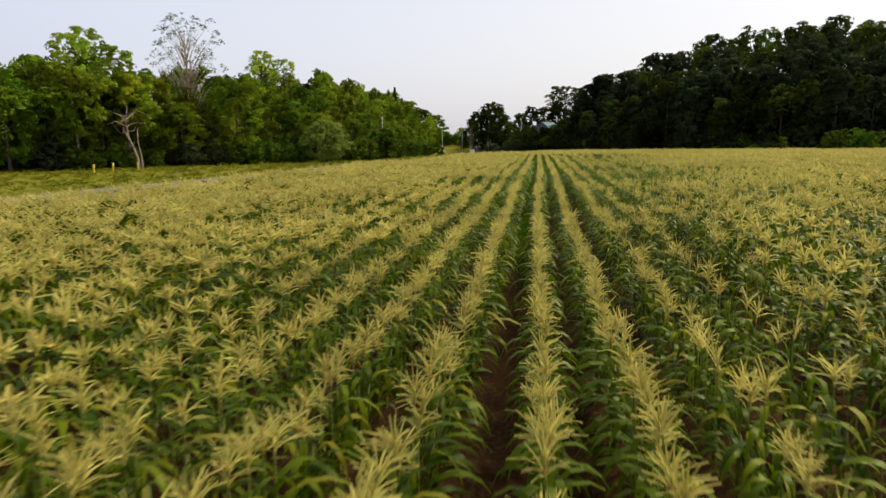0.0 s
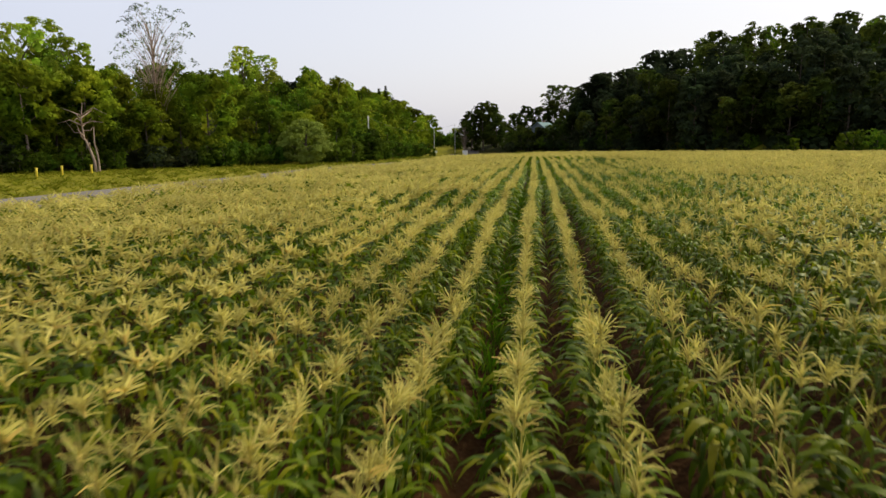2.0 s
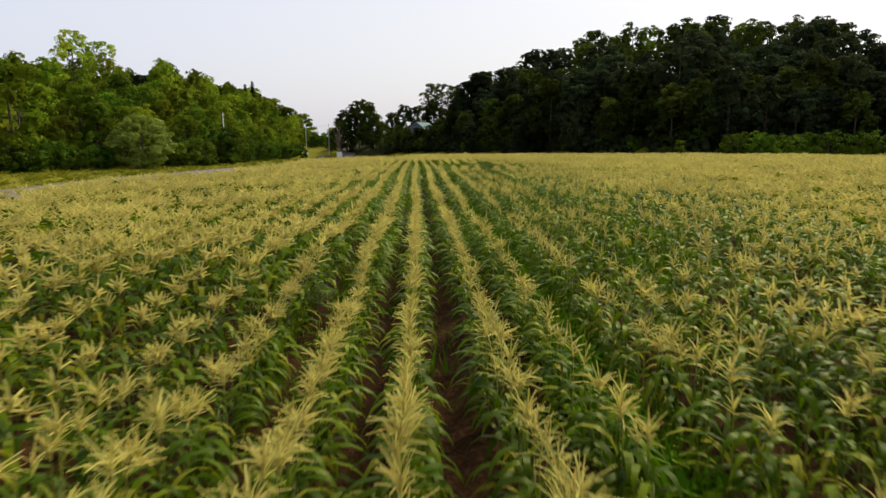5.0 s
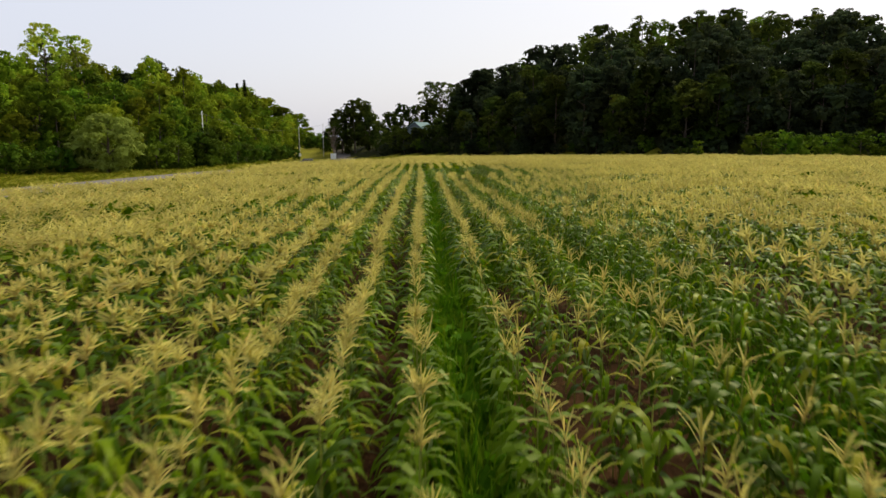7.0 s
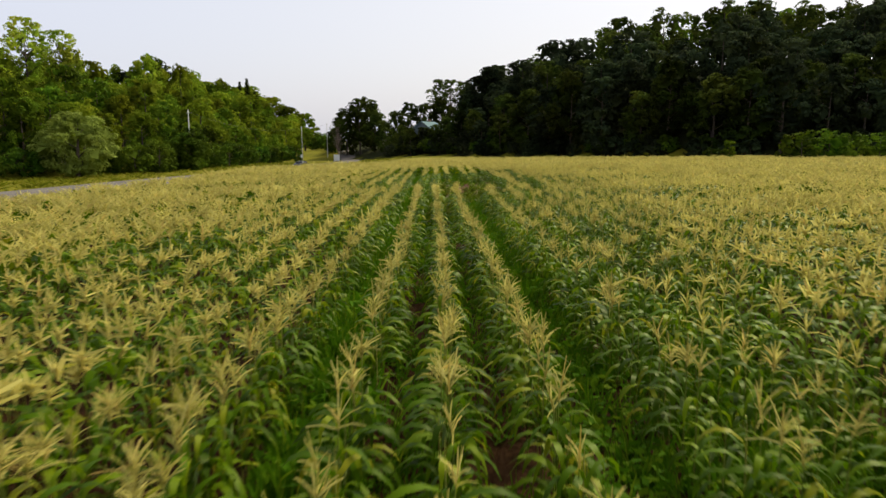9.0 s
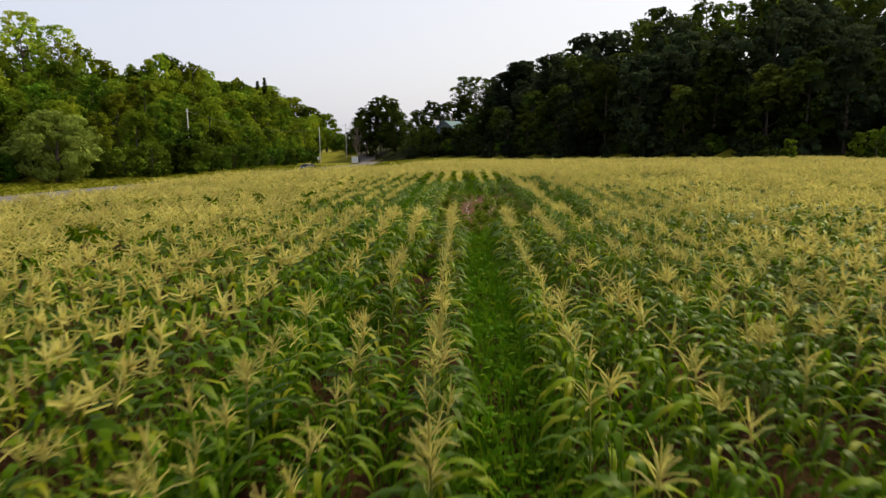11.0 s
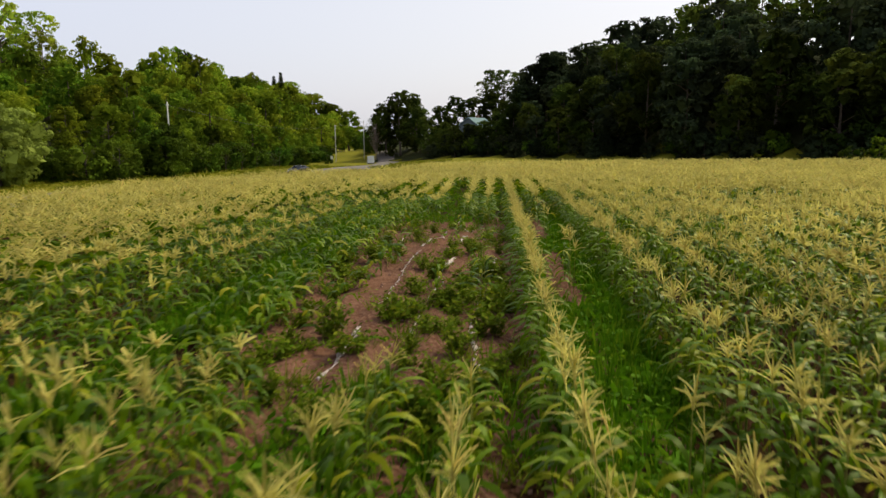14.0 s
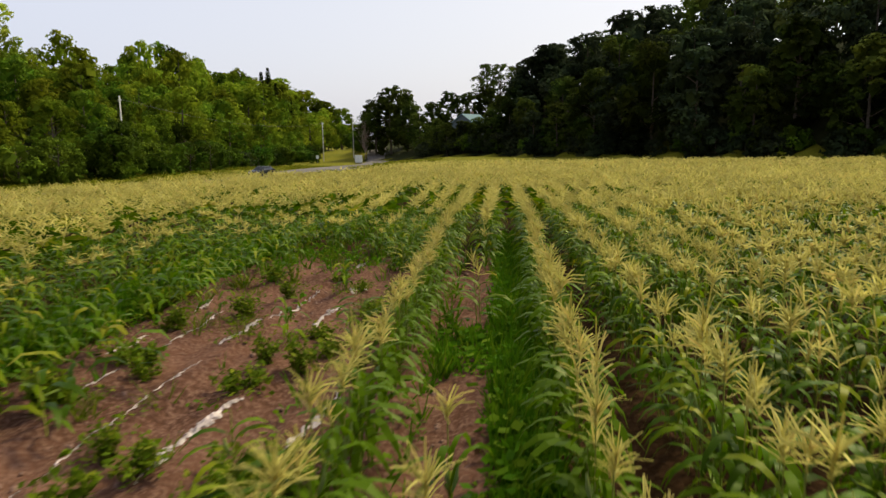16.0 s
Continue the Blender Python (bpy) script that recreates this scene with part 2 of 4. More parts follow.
FRONT_X, FRONT_Y = (-60, -25, 15, 55, 75, 100, 170), (318, 300, 262, 214, 196, 187, 182)
LEFT_Y, LEFT_X = (-40, 60, 100, 122, 150, 170, 200, 300, 460), (-150, -118, -92, -80, -62, -52, -47, -49, -60)
ROAD_Y, ROAD_X = (-120, 0, 40, 60, 91, 99, 118, 140, 158, 172, 188, 235, 285, 340, 430), (-72, -48, -42, -39.5, -35, -32.5, -29.2, -27.4, -25.4, -22.6, -19.5, -17, -20, -29, -52)
EDGE_Y, EDGE_X = (-30, 30, 45, 62, 80, 92, 110, 120, 128, 135, 143, 150, 158, 175, 195), (-27, -25.6, -21.8, -20.4, -20.6, -15.6, -13.6, -14.6, -14.8, -12.8, -9.3, -5.4, -1.5, 0, 0)


def front(x):
    return np.interp(x, FRONT_X, FRONT_Y)


def left_edge(y):
    return np.interp(y, LEFT_Y, LEFT_X)


def corn_end(x):
    """Where the rows stop before the wood."""
    return np.minimum(front(x) - 6, 182)


def road_x(y):
    return np.interp(y, ROAD_Y, ROAD_X)


def corn_edge(y):
    return np.interp(y, EDGE_Y, EDGE_X)


def land(x, y):
    """Height of the ground at x, y."""
    x, y = np.asarray(x, float), np.asarray(y, float)
    z = -0.95 * smooth((corn_edge(y) + 2.5 - x) / 8.5) * (1 - 0.12 * smooth((y - 150) / 35))
    z = z - 0.55 * smooth((y - 104) / 75)
    z = z - 1.15 * smooth((y - 205) / 60) * smooth((-8 - x) / 14)
    z = z + 0.12 * np.exp(-((x - 9) / 7) ** 2 - ((y - 103) / 14) ** 2)
    d = np.maximum(y - front(x), 0)
    z = z + 33 * (1 - np.exp(-d / 45)) * np.interp(x, (0, 15, 25, 42, 67, 100, 140), (0.30, 0.42, 0.55, 0.66, 0.93, 0.97, 0.98)) * smooth((x + 70) / 50)
    e = np.maximum(left_edge(y) - x, 0)
    z = z + (24 + 7 * smooth((y - 300) / 60)) * (1 - np.exp(-e / 60)) * smooth((y - 90) / 90) * smooth((480 - y) / 160)
    far = np.maximum(np.hypot(x, y - 100) - 450, 0)
    return z * np.exp(-far / 500)


# ---- building helpers ----


def mesh_from(name, verts, faces, mats, slots=None, smooth_shade=False):
    me = bpy.data.meshes.new(name)
    me.from_pydata([tuple(v) for v in verts], [], [tuple(f) for f in faces])
    for m in mats:
        me.materials.append(m)
    if slots is not None:
        me.polygons.foreach_set("material_index", np.asarray(slots, np.int32))
    if smooth_shade:
        me.polygons.foreach_set("use_smooth", np.ones(len(faces), bool))
    me.update()
    return me


def big_mesh(name, verts, quads, slots, mats):
    """A mesh from arrays of corners and four-cornered faces."""
    me = bpy.data.meshes.new(name)
    me.vertices.add(len(verts))
    me.vertices.foreach_set("co", np.ascontiguousarray(verts, np.float32).ravel())
    me.loops.add(quads.size)
    me.loops.foreach_set("vertex_index", np.ascontiguousarray(quads, np.int32).ravel())
    me.polygons.add(len(quads))
    me.polygons.foreach_set("loop_start", np.arange(0, quads.size, 4, dtype=np.int32))
    for m in mats:
        me.materials.append(m)
    me.polygons.foreach_set("material_index", np.ascontiguousarray(slots, np.int32))
    me.update(calc_edges=True)
    return me


def part(name, bm, mat, parent, label=""):
    me = bpy.data.meshes.new(name)
    bm.to_mesh(me)
    bm.free()
    me.materials.append(mat)
    ob = new(name, me)
    ob.parent = parent
    if label:
        ob["label"] = label
    return ob


def mesh_part(name, me, parent, label=""):
    ob = new(name, me)
    ob.parent = parent
    if label:
        ob["label"] = label
    return ob


def box(bm, size, at=(0, 0, 0), bevel=0.0, turn=0.0):
    made = bmesh.ops.create_cube(bm, size=1.0, matrix=Matrix.Translation(at) @ Matrix.Rotation(turn, 4, "Z") @ Matrix.Diagonal((*size, 1)))
    if bevel:
        edges = list({e for v in made["verts"] for e in v.link_edges})
        bmesh.ops.bevel(bm, geom=edges, offset=bevel, segments=2, affect="EDGES", profile=0.6)
    return bm


def tube(verts, faces, path, radii, sides=6):
    """Add a tapered round tube along a path to the lists."""
    base = len(verts)
    up = Vector((0.31, 0.17, 0.93))
    for k, (p, r) in enumerate(zip(path, radii)):
        p = Vector(p)
        a = Vector(path[min(k + 1, len(path) - 1)]) - Vector(path[max(k - 1, 0)])
        a = a.normalized() if a.length else Vector((0, 0, 1))
        u = a.cross(up)
        u = u.normalized() if u.length > 0.05 else a.orthogonal().normalized()
        w = a.cross(u)
        for s in range(sides):
            g = 2 * math.pi * s / sides
            verts.append(p + r * (math.cos(g) * u + math.sin(g) * w))
    for k in range(len(path) - 1):
        for s in range(sides):
            t = (s + 1) % sides
            faces.append((base + k * sides + s, base + k * sides + t, base + (k + 1) * sides + t, base + (k + 1) * sides + s))
    faces.append(tuple(base + (len(path) - 1) * sides + s for s in range(sides)))


# ---- ground, soil and road ----


def sheet(name, xs, ys, lift, mat, keep=None, extra=None):
    gx, gy = np.meshgrid(xs, ys)
    z = land(gx, gy) + lift
    if extra is not None:
        z = z + extra(gx, gy)
    nx = len(xs)
    verts = np.stack([gx.ravel(), gy.ravel(), z.ravel()], 1)
    i = (np.arange(len(ys) - 1)[:, None] * nx + np.arange(nx - 1)[None]).ravel()
    quads = np.stack([i, i + 1, i + nx + 1, i + nx], 1)
    if keep is not None:
        c = verts[quads].mean(1)
        quads = quads[keep(c[:, 0], c[:, 1])]
    used = np.unique(quads)
    back = np.zeros(len(verts), int)
    back[used] = np.arange(len(used))
    me = big_mesh(name, verts[used], back[quads], np.zeros(len(quads)), [mat])
    me.polygons.foreach_set("use_smooth", np.ones(len(quads), bool))
    return new(name, me)


wide = np.r_[-4000, -2500, -1500, -900, -600, np.arange(-400, 401, 8.0), 600, 900, 1500, 2500, 4000]


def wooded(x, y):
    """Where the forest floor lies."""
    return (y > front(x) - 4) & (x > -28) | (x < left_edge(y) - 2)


ground = sheet("ground", wide, wide + 100, -0.06, LAND, None, lambda x, y: -0.7 * (wooded(x, y) & (np.abs(x) < 190) & (y > 90) & (y < 470)))
tagged(ground, "grassy ground rolling up into wooded hills", "ground", kind="structure")
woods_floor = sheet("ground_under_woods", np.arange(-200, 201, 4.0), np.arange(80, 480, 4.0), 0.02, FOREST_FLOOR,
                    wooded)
tagged(woods_floor, "dark olive forest floor", "ground", kind="structure")


def ridges(x, y):
    return 0.05 * np.cos((x - 1.42) * 2 * math.pi / 0.99) + 0.03 * np.sin(3.1 * x + 2.3 * y) * np.sin(1.7 * y - 0.6 * x)


soil = sheet("field_soil", np.r_[np.arange(-36, -6, 0.8), np.arange(-6, 20, 0.2475), np.arange(20, 80, 2.0)], np.arange(-25, 188, 1.0), 0.03, SHADED_SOIL,
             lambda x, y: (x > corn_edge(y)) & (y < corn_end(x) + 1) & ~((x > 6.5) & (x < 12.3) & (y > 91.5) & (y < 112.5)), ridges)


def crumbs(x, y):
    """Tilled lumps and wheel-track lugs on the bare bed."""
    lugs = 0.035 * np.exp(-((x - 8.45 - 0.03 * (y - 104)) / 0.16) ** 2) * (1 + np.sin(y * 2 * math.pi / 0.24)) * ((y > 100) & (y < 111))
    return ridges(x, y) + 0.018 * np.sin(7.3 * x + 3 * np.sin(2.9 * y)) * np.sin(8.1 * y + 2 * np.sin(3.7 * x)) + 0.012 * np.sin(17 * x + 5 * np.sin(6 * y)) * np.sin(15 * y) + lugs


bare = sheet("bare_bed_soil", np.arange(5.6, 12.9, 0.07), np.arange(86, 116, 0.07), 0.050, LIT_SOIL,
             lambda x, y: (x > 5.9 + 0.15 * np.sin(y)) & (x < 12.8) & (y > 88 + 2 * np.sin(2.1 * x)) & (y < 114.6 + 0.8 * np.sin(1.3 * x)), crumbs)
tagged(bare, "crumbly reddish soil of the failed bed, in a lit colour", "soil", kind="structure")
tagged(soil, "reddish brown tilled soil of the corn field, darkened for row shade", "soil", kind="structure")


def road_strip():
    ys = np.arange(-120, 431, 3.0)
    verts, quads = [], []
    for y in ys:
        bank = 0.32 * float(smooth((y - 88) / 25) * smooth((172 - y) / 22))
        for off, drop in ((-4.6, None), (-3.0, 0.0), (0.0, 0.05), (3.0, 0.0), (4.6, None)):
            x = float(road_x(y)) + off
            verts.append((x, y, float(land(x, y)) - 0.1 if drop is None else float(land(road_x(y), y)) + 0.22 + bank + drop))
    for k in range(len(ys) - 1):
        for c in range(4):
            quads.append((5 * k + c, 5 * k + c + 1, 5 * k + c + 6, 5 * k + c + 5))
    return mesh_from("road", verts, quads, [ASPHALT], smooth_shade=True)


tagged(new("road", road_strip()), "pale grey two-lane asphalt road beside the field", "road", kind="structure")

# ---- corn ----
rng = np.random.default_rng(11)


def leaf_blade(r, start, azimuth, length, width, rise, segs):
    """A strap leaf that climbs from the stalk, arches over and hangs at its tip: verts and quads."""
    out = np.array([math.cos(azimuth), math.sin(azimuth), 0.0])
    side = np.array([-out[1], out[0], 0.0])
    hang, sway, twist = r.uniform(-1.5, -1.05), r.uniform(-0.25, 0.25), r.uniform(-0.55, 0.55)
    mid = np.array([0.0, 0.0, start])
    verts, quads = [], []
    for k in range(segs + 1):
        s = k / segs
        if k:
            e = rise + (hang - rise) * ((k - 0.5) / segs) ** 0.9
            mid = mid + (out * math.cos(e) + np.array([0, 0, math.sin(e)]) + side * sway * s) * length / segs
        w = width * (0.45 + 1.7 * s) * (1 - s ** 2.2) / 1.25 + 0.004
        roll = twist * s * 1.4
        across = side * math.cos(roll) + np.array([0, 0, math.sin(roll)])
        verts += [mid + across * w * 0.5, mid - across * w * 0.5]
    for k in range(segs):
        quads.append((2 * k, 2 * k + 1, 2 * k + 3, 2 * k + 2))
    return verts, quads


def blade(r, foot, tip, width, segs=1, sag=0.0, taper=0.85):
    """A thin tapering strip from foot to tip."""
    foot, tip = np.array(foot, float), np.array(tip, float)
    a = tip - foot
    side = np.cross(a, r.normal(size=3))
    side = side / (np.linalg.norm(side) + 1e-9) * width * 0.5
    verts, quads = [], []
    for k in range(segs + 1):
        s = k / segs
        p = foot + a * s + np.array([0, 0, 4 * sag * s * (1 - s)])
        w = 1.0 - taper * s
        verts += [p + side * w, p - side * w]
    for k in range(segs):
        quads.append((2 * k, 2 * k + 1, 2 * k + 3, 2 * k + 2))
    return verts, quads


def corn_parts(seed, detail, tassel=True, full=True):
    """One corn plant as named pieces: (name, verts, quads, slot). Slots: 0 leaf, 1 stalk, 2 tassel, 3 husk."""
    r = np.random.default_rng(seed)
    top = r.uniform(1.12, 1.22)
    got = []
    lean = r.uniform(-0.04, 0.04, 2)
    if detail == 2:
        v, f = [], []
        tube(v, f, [(0, 0, -0.04), (lean[0] * 0.5, lean[1] * 0.5, 0.6), (lean[0], lean[1], top)], (0.014, 0.012, 0.006), 3)
        got.append(("stalk", [tuple(p) for p in v], [q for q in f if len(q) == 4][:6], 1))
    else:
        v, f = blade(r, (0, 0, -0.04), (lean[0], lean[1], top), 0.03)
        got.append(("stalk", v, f, 1))
    leaves = 9 if detail == 2 else 6
    turn = r.uniform(0, math.pi)
    for k in range(leaves):
        h = 0.12 + (top - 0.36) * ((k + 0.6) / leaves)
        az = turn + math.pi * k + r.uniform(-0.6, 0.6)
        mid = 1.0 - abs((k + 0.5) / leaves - 0.5)
        length = r.uniform(0.66, 0.88) * (0.50 + 0.55 * mid)
        v, f = leaf_blade(r, h, az, length, r.uniform(0.075, 0.105) * (1.0 if detail == 2 else 1.45), r.uniform(1.15, 1.48), 5 if detail == 2 else 3)
        got.append(("leaf", v, f, 0))
    if detail == 2:
        for k in range(r.integers(0, 3)):
            az, h = r.uniform(0, 6.28), r.uniform(0.42, 0.68)
            foot = np.array([0.02 * math.cos(az), 0.02 * math.sin(az), h])
            v, f = [], []
            tube(v, f, [tuple(foot), tuple(foot + [0.04 * math.cos(az), 0.04 * math.sin(az), 0.11]), tuple(foot + [0.06 * math.cos(az), 0.06 * math.sin(az), 0.22])], (0.014, 0.026, 0.008), 4)
            got.append(("ear", [tuple(p) for p in v], [q for q in f if len(q) == 4][:8], 3))
    if tassel:
        v, q = [], []

        def add(vq):
            q.extend([tuple(i + len(v) for i in f) for f in vq[1]])
            v.extend(vq[0])
        head = np.array([lean[0], lean[1], top - 0.02])
        near = detail == 2
        wide_by = 0.019 if near else 0.040
        branches = (int(r.integers(22, 29)) if near else 15) if full else 9
        tall = r.uniform(0.30, 0.46)
        spike = np.array([lean[0] * 2 + r.normal(0, 0.025), lean[1] * 2 + r.normal(0, 0.025), tall])
        for _ in range(2 if near else 1):
            add(blade(r, head, head + spike, wide_by * 1.5, 2 if near else 1, 0, 0.6))
        for k in range(branches):
            az, up = 2.4 * k + r.uniform(-0.5, 0.5), r.uniform(0.40, 1.25)
            long = r.uniform(0.18, 0.35)
            d = np.array([math.cos(az) * math.cos(up), math.sin(az) * math.cos(up), math.sin(up)])
            foot = head + spike * (0.04 + 0.42 * k / branches)
            tip = foot + d * long - [0, 0, 0.42 * long * math.cos(up)]
            add(blade(r, foot, tip, wide_by, 2 if near else 1, 0.10 * long * math.cos(up), 0.35))
        got.append(("tassel", v, q, 2))
    return got


def joined(parts):
    v, q, s = [], [], []
    for _, pv, pq, slot in parts:
        q += [tuple(i + len(v) for i in f) for f in pq]
        v += [tuple(p) for p in pv]
        s += [slot] * len(pq)
    return np.array(v, float), np.array(q, int), np.array(s, int)


def scatter(protos, kind, x, y, z, turn, size, tall):
    """Repeat small prototypes over places into arrays of verts, quads and slots."""
    out_v, out_q, out_s, base = [], [], [], 0
    for k, (pv, pq, ps) in enumerate(protos):
        pick = kind == k
        m = int(pick.sum())
        if not m:
            continue
        c, s = np.cos(turn[pick])[:, None], np.sin(turn[pick])[:, None]
        sx = size[pick][:, None]
        vx = (pv[None, :, 0] * c - pv[None, :, 1] * s) * sx + x[pick][:, None]
        vy = (pv[None, :, 0] * s + pv[None, :, 1] * c) * sx + y[pick][:, None]
        vz = pv[None, :, 2] * tall[pick][:, None] + z[pick][:, None]
        out_v.append(np.stack([vx, vy, vz], -1).reshape(-1, 3))
        out_q.append((pq[None] + (np.arange(m) * len(pv))[:, None, None] + base).reshape(-1, 4))
        out_s.append(np.tile(ps, m))
        base += m * len(pv)
    return np.concatenate(out_v), np.concatenate(out_q), np.concatenate(out_s)


def patchy(x, y, scale, seed):
    """Smooth random field from 0 to 1, by a few crossing waves."""
    r = np.random.default_rng(seed)
    total = np.zeros(np.shape(x))
    for _ in range(6):
        a, p = r.uniform(0, 2 * math.pi), r.uniform(0, 2 * math.pi)
        k = r.uniform(0.6, 1.7) / scale
        total = total + np.sin((x * math.cos(a) + y * math.sin(a)) * k * 2 * math.pi + p)
    return 0.5 + total / 7.0


ROW_X = [0.3 - 0.99 * k for k in range(34)] + [1.42, 2.36, 3.42, 4.36, 5.6, 6.56, 7.62, 9.27, 10.22, 11.28, 12.25, 13.32, 14.38] + [15.4 + 1.0 * k for k in range(62)]
ROW_X.append(8.45)
ROW_X.sort()
# stretches of rows whose plants stand as things of their own: row, from, to
SINGLE = [(1.42, 4.5, 15.0), (2.36, 5.0, 15.0), (4.36, 45.5, 56.0), (5.6, 46.0, 56.0), (11.28, 93.0, 110.0), (13.32, 97.0, 112.0)]


def path_x(y):
    return np.interp(y, (0, 24, 37, 55, 70, 96), (1.4, 1.8, 3.5, 6.7, 8.4, 12.6))


def far_off(x, y):
    return (np.abs(x - path_x(y)) > 12) | (y > 122)


HEADLAND = 133.0     # from here on the rows run across the field's end
px, py = [], []
for row in ROW_X:
    close = np.arange(-20, 130, 0.235)
    runs = np.arange(-20, float(corn_end(row)), 0.8)
    # single plants near the middle of the field, metre-long runs of row further off
    ys = np.r_[close[~far_off(row, close)], runs[far_off(row, runs)]]
    ys = ys + rng.uniform(-0.07, 0.07, len(ys))
    across = ys > HEADLAND
    ys = np.where(across, np.round(ys / 0.96) * 0.96 + rng.normal(0, 0.05, len(ys)), ys)
    px.append(row + np.where(across, rng.uniform(-0.5, 0.5, len(ys)), rng.normal(0, 0.035, len(ys)) + 0.06 * np.sin(ys * 0.11 + row)))
    py.append(ys)
row_of = np.concatenate([np.full(len(a), row) for a, row in zip(px, ROW_X)])
px, py = np.concatenate(px), np.concatenate(py)
chance = rng.uniform(0, 1, len(px))
keep = (px > corn_edge(py) + 0.5) & (chance > 0.05 + 0.10 * patchy(px, py, 9, 3))
# behind the start the crop is only needed as a margin
keep &= (py > -6) | (np.abs(px) < 10)
# thin stands: the failed bed and its margin, and the wider-spaced middle of the field
bed = (row_of > 5.0) & (row_of < 11.0) & (py > 92) & (py < 113.5 + 2 * np.sin(px))
keep &= ~bed | (chance > np.where(row_of < 7.0, 0.42, 0.95))
keep &= ~((row_of > 11.5) & (row_of < 13.0) & (py > 90) & (py < 113)) | (chance > 0.90) & (py > 98)
keep &= (row_of != 8.45) | (py < 45)
mid_thin = (py > 58) & (py < 93) & (row_of > 5) & (row_of < 13)
keep &= ~mid_thin | (chance > 0.30)
keep &= ~((row_of > 5.7) & (row_of < 14) & (py > 40) & (py < 62)) | (chance > 0.30)
keep &= ~((row_of > 5) & (row_of < 8) & (py > 75) & (py < 86)) | (chance > 0.42)
keep &= ~((row_of > 9) & (row_of < 11.5) & (py > 48) & (py < 72)) | (chance > 0.36)
px, py, row_of, chance = px[keep], py[keep], row_of[keep], chance[keep]
tall = 0.97 + 0.20 * (patchy(px, py, 14, 5) - 0.5) + rng.normal(0, 0.07, len(px))
margin = np.exp(-(np.maximum(np.maximum(4.0 - px, px - 10.4), 0) / np.where(px > 10, 0.5, 3.2)) ** 2 - (np.maximum(np.maximum(92.5 - py, py - 120), 0) / np.where(py < 100, 2.0, 5.0)) ** 2)
tall = tall * (1 - 0.27 * margin) * (1 - 0.12 * np.exp(-((px - 11.5) / 2) ** 2 - ((py - 103) / 12) ** 2))
tall = np.clip(tall, 0.45, 1.25)
girth = np.clip(0.92 + 0.12 * rng.normal(size=len(px)), 0.7, 1.25) * (0.6 + 0.4 * tall)
turn_by = rng.uniform(0, 2 * math.pi, len(px))
pz = land(px, py) + 0.05
off = np.abs(px - path_x(py))
run = far_off(row_of, py)
girth = np.where(run, 1.0, girth)
turn_by = np.where(run, rng.integers(0, 2, len(px)) * math.pi + rng.normal(0, 0.05, len(px)) + 0.5 * math.pi * (py > HEADLAND), turn_by)
detail = np.where(run, 0, np.where((off < 4.4) & (py > 2) & (py < 125), 2, 1))
in_bed = (row_of > 5.0) & (row_of < 11.0) & (py > 92) & (py < 113)
bald = in_bed | (rng.uniform(0, 1, len(px)) < np.where(py > 95, 0.0, np.where((py < 60) & (px > 4.0), 0.36, 0.08)) + 0.62 * margin + 0.22 * (patchy(px, py, 6, 8) > 0.72) + 0.25 * ((row_of > 9) & (row_of < 12) & (py > 56) & (py < 74)))
single = np.zeros(len(px), bool)
for row, a, b in SINGLE:
    single |= (np.abs(row_of - row) < 0.01) & (py > a) & (py < b)

corn_kinds = [joined(corn_parts(100 + k, 2, True, k < 3)) for k in range(6)] + [joined(corn_parts(110 + k, 2, False)) for k in range(3)]
corn_kinds += [joined(corn_parts(120 + k, 1, True, k < 3)) for k in range(5)] + [joined(corn_parts(130 + k, 1, False)) for k in range(2)]


def corn_run(seed, tassels, thick, leaves=4):
    """A short run of a row: leaves below, a ragged band of tassels above."""
    r = np.random.default_rng(seed)
    got = []
    for _ in range(leaves):
        y, az = r.uniform(-0.45, 0.45), r.uniform(0, 6.28)
        v, f = blade(r, (0, y, r.uniform(0.5, 1.0)), (0.45 * math.cos(az), y + 0.4 * math.sin(az), r.uniform(0.7, 1.1)), 0.26)
        got.append(("leaf", v, f, 0))
    # broad lower leaves that close the gap to the next row
    for k in range(3):
        y, az = r.uniform(-0.45, 0.45), math.pi * k + r.normal(0, 0.5)
        v, f = blade(r, (0, y, r.uniform(0.45, 0.6)), (0.56 * math.cos(az), y + 0.5 * math.sin(az), r.uniform(0.35, 0.7)), 0.3)
        got.append(("leaf", v, f, 0))
    for k in range(tassels):
        y, az, long = -0.48 + 0.96 * (k + r.uniform(0, 1)) / tassels, r.uniform(0, 6.28), r.uniform(0.20, 0.36)
        foot = np.array([r.normal(0, 0.07), y, r.uniform(0.86, 1.24)])
        v, f = blade(r, foot, foot + np.array([math.cos(az) * 0.75, math.sin(az) * 0.75, r.uniform(0.0, 0.9)]) * long, thick, 1, 0, 0.5)
        got.append(("tassel", v, f, 2))
    return joined(got)


corn_kinds += [corn_run(140 + k, 17, 0.090, 2) for k in range(8)] + [corn_run(150 + k, 5, 0.07) for k in range(2)] + [corn_run(160 + k, 40, 0.044, 3) for k in range(8)]
corn_kinds += [corn_run(170 + k, 6, 0.16, 2) for k in range(3)]
draw = rng.integers(0, 1000, len(px))
